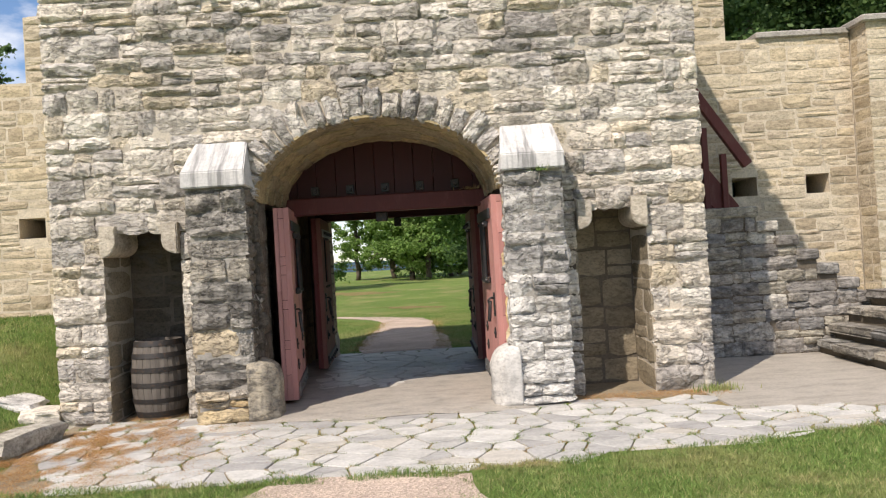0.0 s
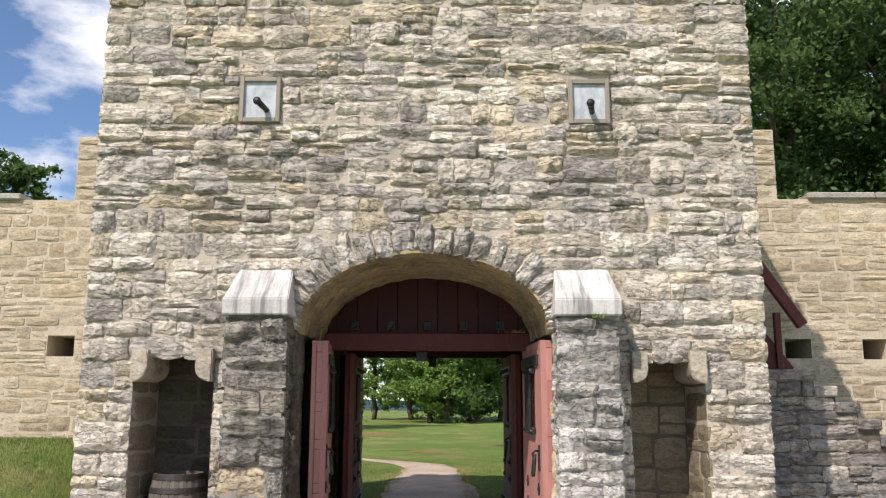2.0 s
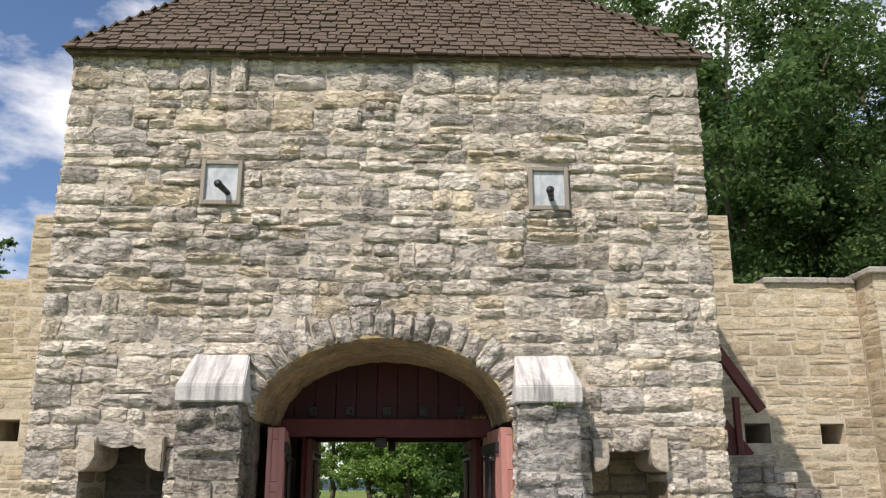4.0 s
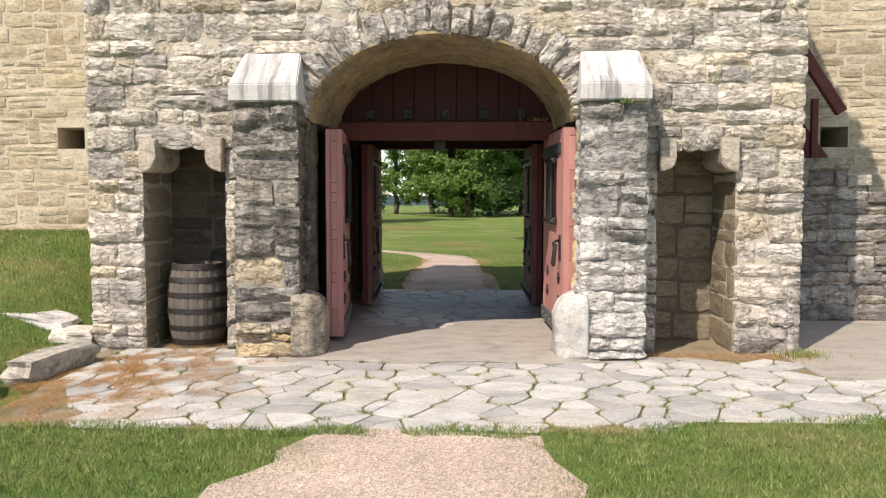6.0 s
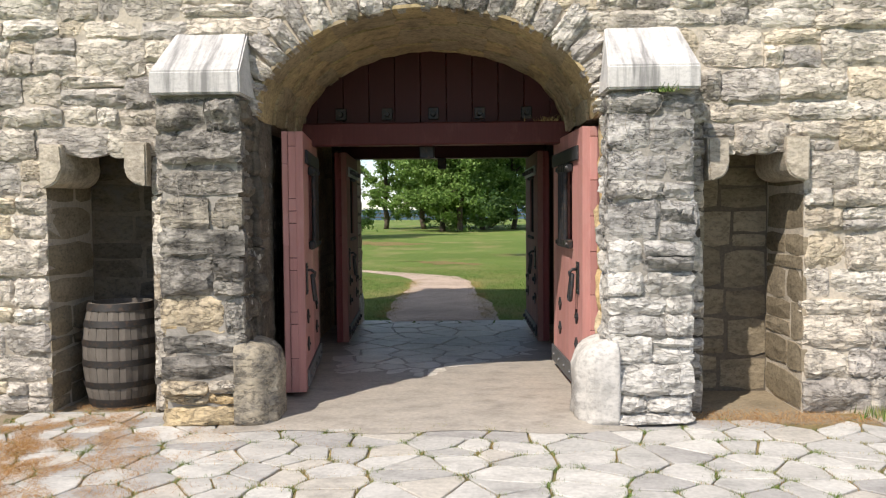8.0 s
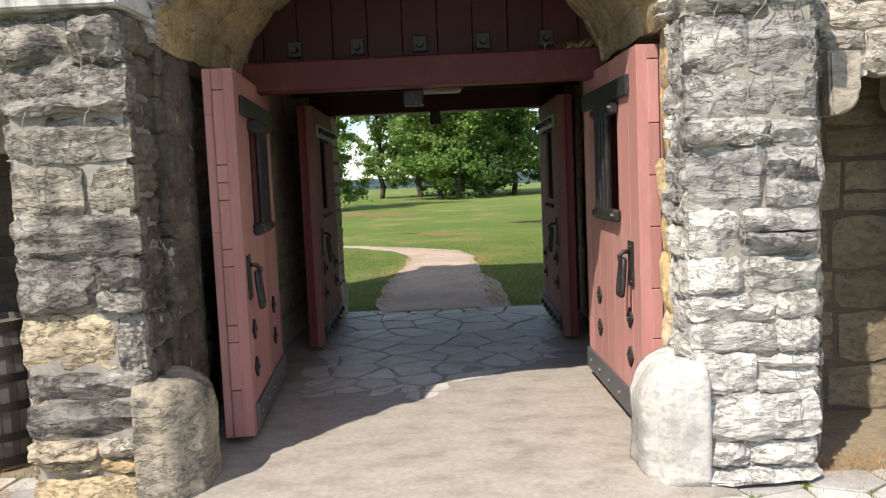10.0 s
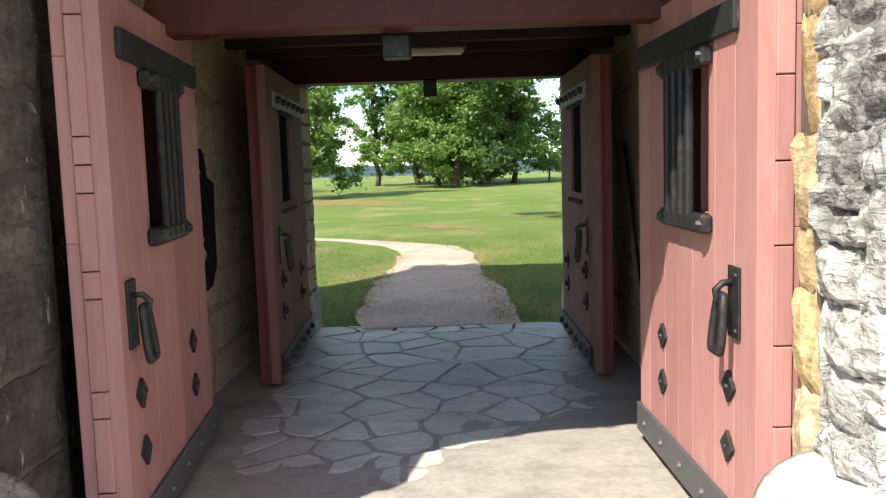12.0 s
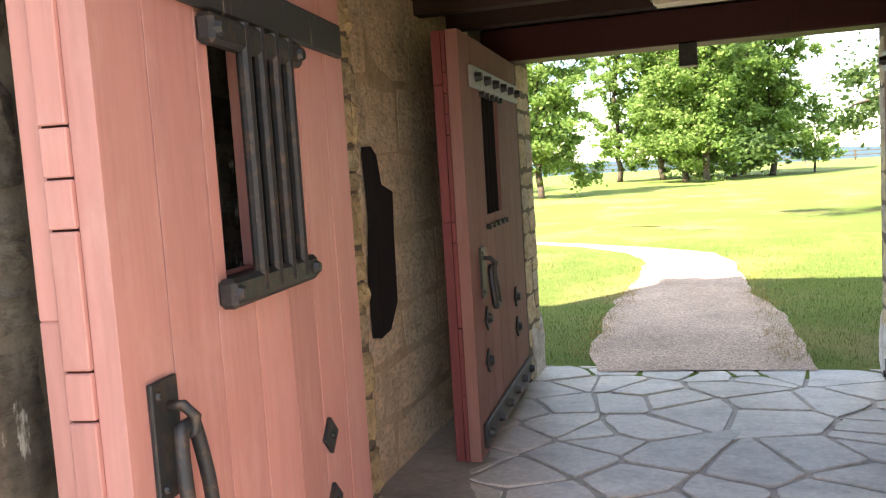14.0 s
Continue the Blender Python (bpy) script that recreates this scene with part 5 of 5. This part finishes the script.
vv = up - 0.11 * out
vv /= np.linalg.norm(vv)
nn = np.cross((1, 0, 0), vv)
sh, t = [], -0.05
while t < SL - 0.1:
    f = max(0.0, t) / SL
    x = E0 - 0.03 + HX * f
    while x < E1 + 0.03 - HX * f:
        w = rr.uniform(0.1, 0.22)
        c = np.array((x + w / 2, F0, EZ)) + up * (t + 0.09 + rr.uniform(-0.012, 0.012)) + out * (0.016 + rr.uniform(0, 0.016))
        sh.append((c, np.array((1.0, 0, 0)), vv, nn, w - 0.006, 0.2, 0.011))
        x += w
    t += 0.118
pieces(roof, sh, "shingle", shingle_wood, 300, "shingle", near=lambda c: abs(c[0]) < 3.4, seed=82)
# side slopes
sh = []
for sgn, ex in ((-1, E0), (1, E1)):
    u2 = np.array((-sgn * HX, 0, RZ - EZ))
    L2 = np.linalg.norm(u2)
    u2 /= L2
    ax = np.array((0.0, -sgn * -1.0, 0)) if sgn > 0 else np.array((0.0, -1.0, 0))
    o2 = np.cross(ax, u2)
    t = 0.0
    while t < L2 - 0.1:
        f = t / L2
        y = F0 + (RY - F0) * f
        while y < F1 - (F1 - RY) * f:
            w = rr.uniform(0.15, 0.3)
            sh.append((np.array((ex, y + w / 2, EZ)) + u2 * (t + 0.09) + o2 * 0.018, ax, u2, o2, w - 0.006, 0.24, 0.01))
            y += w
        t += 0.16
pieces(roof, sh, "shingle", shingle_wood, 0, "shingle", seed=83)

# ---- trees and distance ----
def leaf_cloud(rng, sprays, per, size):
    """Leaves strewn round the spray ends, thinning outwards: rows of centre and reach."""
    c = np.array([s[0] for s in sprays])
    r = np.array([s[1] for s in sprays])
    k = np.repeat(np.arange(len(c)), rng.poisson(per, len(c)))
    n = len(k)
    flat = np.array((1.0, 1.0, 0.6))
    p = c[k] + rng.normal(size=(n, 3)) * (r[k] * rng.choice([0.35, 0.6, 1.0], (n,), p=[0.35, 0.45, 0.2]))[:, None] * flat
    a = rng.normal(size=(n, 3)) * (1, 1, 0.7)
    a /= np.linalg.norm(a, axis=1)[:, None]
    b = np.cross(a, rng.normal(size=(n, 3)))
    b /= np.linalg.norm(b, axis=1)[:, None]
    s = rng.uniform(0.6, 1.35, (n, 1)) * size
    return np.stack([p - a * s, p + b * s * 0.6, p + a * s, p - b * s * 0.6], 1).reshape(-1, 3)


def limb(bm, a, b, r0, r1, rng, segs=5):
    a, b = Vector(a), Vector(b)
    last = a
    for i in range(1, segs + 1):
        f = i / segs
        p = a.lerp(b, f) + Vector(rng.uniform(-1, 1, 3) * (b - a).length * 0.04 * (i < segs))
        add_cyl(bm, last, p, r0 + (r1 - r0) * (i - 1) / segs, r0 + (r1 - r0) * f, 8)
        last = p


def tree(at, height, spread, low, seed, mat, label, leaf=0.11, leaves=22000, lean=0.0):
    rng = np.random.default_rng(seed)
    t = thing("tree", at, label, "tree", "trees")
    bm = bmesh.new()
    fork = height * rng.uniform(0.26, 0.36)
    limb(bm, (0, 0, -0.1), (lean, 0, fork), 0.015 * height, 0.011 * height, rng)
    limb(bm, (lean, 0, fork), (lean + rng.uniform(-0.5, 0.5), 0, height * 0.9), 0.012 * height, 0.002 * height, rng, 4)
    sprays = []
    for i in range(15):
        a = 2.4 * i + rng.uniform(-0.4, 0.4)
        q = low + (0.97 - low) * ((i + 0.6) / 15)
        reach = spread * math.sqrt(max(0.08, 1 - ((q - 0.45) / 0.6) ** 2)) * rng.uniform(0.65, 1.12)
        e = np.array((lean + reach * math.cos(a), reach * math.sin(a), height * q))
        s0 = np.array((lean, 0, max(fork * 0.7, height * q * rng.uniform(0.55, 0.8))))
        limb(bm, s0, e, 0.0065 * height, 0.0015 * height, rng, 4)
        for j in range(16):
            f = rng.uniform(0.3, 1.08)
            c = s0 + (e - s0) * f + rng.normal(size=3) * spread * (0.1 + 0.1 * f) * (1, 1, 0.7)
            sprays.append((c, spread * rng.uniform(0.06, 0.15)))
    for i in range(60):
        a, q = rng.uniform(0, 2 * math.pi), rng.uniform(low, 1.0)
        k = spread * math.sqrt(max(0.03, 1 - ((q - 0.45) / 0.58) ** 2)) * rng.uniform(0.2, 0.95)
        sprays.append((np.array((lean + k * math.cos(a), k * math.sin(a), height * q)), spread * rng.uniform(0.07, 0.16)))
    part("trunk", bm, bark, t, "", True)
    v = leaf_cloud(rng, sprays, leaves / len(sprays), leaf)
    n = len(v) // 4
    me = bpy.data.meshes.new("crown")
    me.from_pydata(v.tolist(), [], np.arange(4 * n).reshape(-1, 4).tolist())
    finish("crown", me, mat, t)
    return t


a = tree((-5.9, 67, 0), 13.0, 2.1, 0.06, 1, leaf_green, "slender leafy green tree standing on the lawn", 0.1, 22000)
b = tree((-1.3, 59, 0), 13.5, 3.7, 0.04, 2, leaf_green, "broad leafy green shade tree on the lawn", 0.115, 62000, 0.3)
h = tree((3.7, 63.5, 0), 13.5, 2.5, 0.08, 8, leaf_green, "tall leafy green tree at the edge of a grove", 0.11, 34000)
c = tree((-7.2, 45.5, 0), 11.0, 2.8, 0.08, 3, leaf_green, "leafy green tree beside the lawn", 0.1, 46000)
g = tree((6.4, 66, 0), 5.0, 1.7, 0.14, 4, leaf_green, "small young tree on the lawn", 0.1, 7000)
f = tree((12.6, 40, 0), 12.5, 5.2, 0.36, 5, leaf_green, "tall tree with high overhanging branches", 0.075, 40000)
for src, x, y, turn in ((b, 1.5, 63, 70), (h, -0.1, 57.5, 120), (b, -0.6, 71, 200), (h, 2.2, 69, 30), (b, 22, 62, 20), (a, 27, 66, 80), (h, -2.9, 66, 210),
                        (c, -14.5, 50, 60), (b, -19, 54, 250), (a, -24, 60, 10), (a, -30, 70, 190), (b, 34, 72, 140)):
    copy_thing(src, pose(x, y, 0, 0, 0, turn))
d = tree((8.5, 21, 0.2), 15.5, 4.6, 0.12, 7, leaf_dark, "dense dark green tree rising behind the curtain wall", 0.07, 130000)
for x, y, turn, z in ((13.5, 23, 80, 0.0), (6.2, 27, 150, 0), (18, 25, 210, 0), (11, 30, 300, 0), (24, 29, 20, 0), (16.5, 33, 130, 0), (29, 34, 70, 0)):
    copy_thing(d, pose(x, y, z, 0, 0, turn))
tree((-18.5, 35, -1.0), 13.4, 2.1, 0.25, 9, leaf_dark, "small dark tree beyond the curtain wall", 0.1, 32000)

fence = thing("rail_fence", (0, 108, -0.03), "long low wooden rail fence across the far meadow", "fence")
for i in range(31):
    part("post", box(-75 + 5 * i - 0.09, -75 + 5 * i + 0.09, -0.09, 0.09, -0.05, 1.1, 0.02), bark, fence)
for z in (0.5, 0.95):
    part("rail", box(-75, 75, -0.04, 0.04, z, z + 0.1, 0.01), bark, fence)
bm = bmesh.new()
prev = None
for i, x in enumerate(np.linspace(-1600, 1600, 90)):
    h = 1 + 6 * noise.noise(Vector((x * 0.004, 0.3, 0))) + 3 * noise.noise(Vector((x * 0.03, 1.3, 0)))
    cur = [bm.verts.new((x, 1300, -30)), bm.verts.new((x, 1306, h - 1.5)), bm.verts.new((x, 1420, h))]
    if prev:
        bm.faces.new((prev[0], cur[0], cur[1], prev[1]))
        bm.faces.new((prev[1], cur[1], cur[2], prev[2]))
    prev = cur
tagged(part("backdrop", bm, hill_mat, None, "", True), "hazy blue wooded ridge on the horizon", "hills", kind="structure")

# ---- grass, straw and tufts ----
gr = np.random.default_rng(99)


def scatter(n, x0, x1, y0, y1, keep, feather=(0, 0, 0, 0)):
    """Points kept by keep(), thinning out towards the sides over the widths of feather."""
    p = np.stack([gr.uniform(x0, x1, n), gr.uniform(y0, y1, n)], 1)
    k = keep(p[:, 0], p[:, 1])
    for d, f in zip((p[:, 0] - x0, x1 - p[:, 0], p[:, 1] - y0, y1 - p[:, 1]), feather):
        if f:
            k &= gr.random(n) < smooth(d / f)
    p = p[k]
    return np.concatenate([p, np.maximum(ground_z(p[:, 0], p[:, 1]), -0.012)[:, None]], 1)


def off_path(x, y):
    wob = 0.08 * np.sin(y * 7 + x * 3) + 0.05 * np.sin(y * 17)
    edge = 6.1 + 0.07 * np.sin(x * 2.1) + 0.19 * np.maximum(0, x - 1.0) + 0.05 * np.sin(x * 9)
    w = np.where(x < 0, np.where(y > 5.6, 0.88, 1.12), np.where(y > 5.6, 0.86, 0.96)) + wob - 0.05 - gr.exponential(0.1, x.shape) * (1.2 + np.sin(y * 5 + x))
    return (np.abs(x - 0.02) > w) & ((y < edge) | (x < -3.6))


blades("grass", scatter(560000, -7.5, 8, 1.6, 7.3, off_path, (2.5, 2.5, 1.6, 0)), (0.012, 0.038), blade_green, "short green grass in front of the paving", gr, 1.6)
blades("grass", scatter(110000, -9.5, -3.3, 6.4, 12.1, lambda x, y: x < -3.45 - 0.2 * np.sin(y * 3), (2.5, 0, 0, 0)), (0.02, 0.05), blade_green, "green grass on the bank below the wall", gr)
blades("grass", scatter(220000, -7, 7, 14.2, 26, lambda x, y: np.where(y < 20.3, np.abs(x + 0.17), np.where(y < 24.3, np.abs(x + 0.22 + (y - 20.3) * 0.82) - 0.05, 2.0)) > 0.76 - 0.024 * (y - 14) + 0.05 * np.sin(y * 6) - gr.exponential(0.06, x.shape), (3, 3, 0, 5)), (0.012, 0.04), blade_green, "short green grass on the lawn beyond the gate", gr)
islands = scatter(40000, -1.3, 1.1, 2.5, 6.0, lambda x, y: np.sin(x * 6.3 + 1.2) + np.sin(y * 7.1 + 2.0 * np.sin(x * 4)) + 1.5 * np.abs(x + 0.1) > gr.uniform(2.3, 3.6, x.shape))
blades("grass", islands, (0.01, 0.035), blade_green, "tufts of grass creeping over the gravel path", gr, 1.4)
edge = scatter(52000, -2.7, 6.0, 6.0, 7.4, lambda x, y: (np.abs(y - 6.12 - 0.05 * np.sin(x * 2.1) - 0.19 * np.maximum(0, x - 1.0) - 0.03 * np.sin(x * 8)) < 0.12) & (np.sin(x * 5) + np.sin(x * 11 + 1) > gr.uniform(-2.2, 0.6, x.shape)))
blades("grass", edge, (0.012, 0.04), blade_green, "ragged grass along the paving edge", gr, 1.4)
edge = scatter(5200, -0.95, 0.95, 5.92, 6.14, lambda x, y: (np.sin(x * 6) + np.sin(x * 13 + 1) + 2.2 * np.sin(y * 41 + x * 9) * 0.3 > -0.9) & (np.abs(y - 6.03 - 0.03 * np.sin(x * 8)) < 0.07))
blades("grass", edge, (0.015, 0.05), blade_green, "fringe of grass along the paving edge", gr)
p = np.stack([gr.choice([-1, 1], 9000) * (0.74 + gr.normal(0, 0.09, 9000)), 14.2 + 6.4 * gr.random(9000) ** 1.1, np.full(9000, 0.006)], 1)
p[:, 0] += -0.15 - np.sign(p[:, 0]) * 0.018 * (p[:, 1] - 14)
p = p[np.sin(p[:, 1] * 3 + p[:, 0]) + np.sin(p[:, 1] * 8.3) > gr.uniform(-2, 1.4, len(p))]
blades("dry_grass", p, (0.01, 0.035), straw, "dry yellow grass along the edges of the path", gr, 1.5, "dry grass")
tp = []
for poly in front_cells:
    for q in poly:
        if gr.random() < 0.5:
            k = gr.integers(16, 60)
            tp.append(np.concatenate([q + gr.normal(0, 0.03, (k, 2)), np.full((k, 1), -0.015)], 1))
blades("weeds", np.concatenate(tp), (0.01, 0.032), blade_green, "tufts of grass in the paving joints", gr, 0.8)
tp = []
for poly in front_cells:
    for i in range(len(poly)):
        if gr.random() < 0.3:
            k = gr.integers(14, 40)
            f = gr.random((k, 1))
            q = poly[i] * f + poly[(i + 1) % len(poly)] * (1 - f)
            tp.append(np.concatenate([q + gr.normal(0, 0.012, (k, 2)), np.full((k, 1), -0.012)], 1))
blades("dry_grass", np.concatenate(tp), (0.008, 0.024), straw, "dry yellow grass in the paving joints", gr, 1.2, "dry grass")
n = 130000
p = np.stack([gr.normal(-2.75, 0.62, n), gr.normal(7.75, 0.85, n), np.full(n, 0.004)], 1)
mat_ = np.sin(p[:, 0] * 9 + p[:, 1] * 4) + np.sin(p[:, 1] * 11 - p[:, 0] * 3) + np.sin(p[:, 0] * 23 + 2 * np.sin(p[:, 1] * 7))
p = p[mat_ > gr.uniform(-1.3, 1.7, n)]
p = p[(p[:, 1] < 9.6) & (p[:, 0] > -4.3) & (p[:, 1] > 6.05) & ~((p[:, 1] > 8.5) & ((p[:, 0] > -2.1) | (p[:, 0] < -2.88)))]
p[:, 2] = np.maximum(0.002, ground_z(p[:, 0], p[:, 1]) + 0.006)
blades("needles", p, (0.004, 0.013), needle_mat, "litter of dry brown needles on the ground", gr, 6.0, "litter")
p = np.stack([gr.uniform(1.95, 3.5, 4500), gr.normal(8.72, 0.13, 4500), np.full(4500, -0.004)], 1)
blades("needles", p, (0.006, 0.018), needle_mat, "litter of dry grass at the wall foot", gr, 3.0, "litter")
p = np.stack([gr.normal(3.42, 0.1, 260), gr.normal(8.75, 0.07, 260), np.zeros(260)], 1)
blades("weeds", p, (0.03, 0.09), blade_green, "tuft of weeds at the corner of the gatehouse", gr)

# dry vines and a tuft on the buttresses
vr = np.random.default_rng(17)
for x, z, L in ((1.42, 2.3, 0.5), (1.66, 2.34, 0.7), (1.8, 2.2, 0.45), (1.5, 1.5, 0.6), (1.7, 0.75, 0.55), (-1.5, 2.2, 0.4), (-1.75, 1.9, 0.45)):
    pts, q = [], np.array((x, 8.475, z))
    for i in range(12):
        pts.append(tuple(q))
        q = q + np.array((vr.normal(0, 0.022), 0, -L / 12 + vr.normal(0, 0.012)))
        q[1] = 8.478 + vr.uniform(-0.006, 0.006)
    tagged(part("vine", tube(pts, 0.0022, False, 5), frame_wood, None, "", True), "thin dry vine clinging to a stone buttress", "vine", group="dry vines")
p = np.stack([vr.normal(1.68, 0.05, 70), vr.normal(8.475, 0.02, 70), np.full(70, 2.34)], 1)
blades("weeds", p, (0.02, 0.07), blade_green, "tuft of weeds under a capstone", vr, 1.2)

# stones of the front wall
pieces(wall_s, FACADE, "split", facade_stone, 300, near=lambda c: c[2] < 3.2 and abs(c[0]) < 3.2, seed=22)
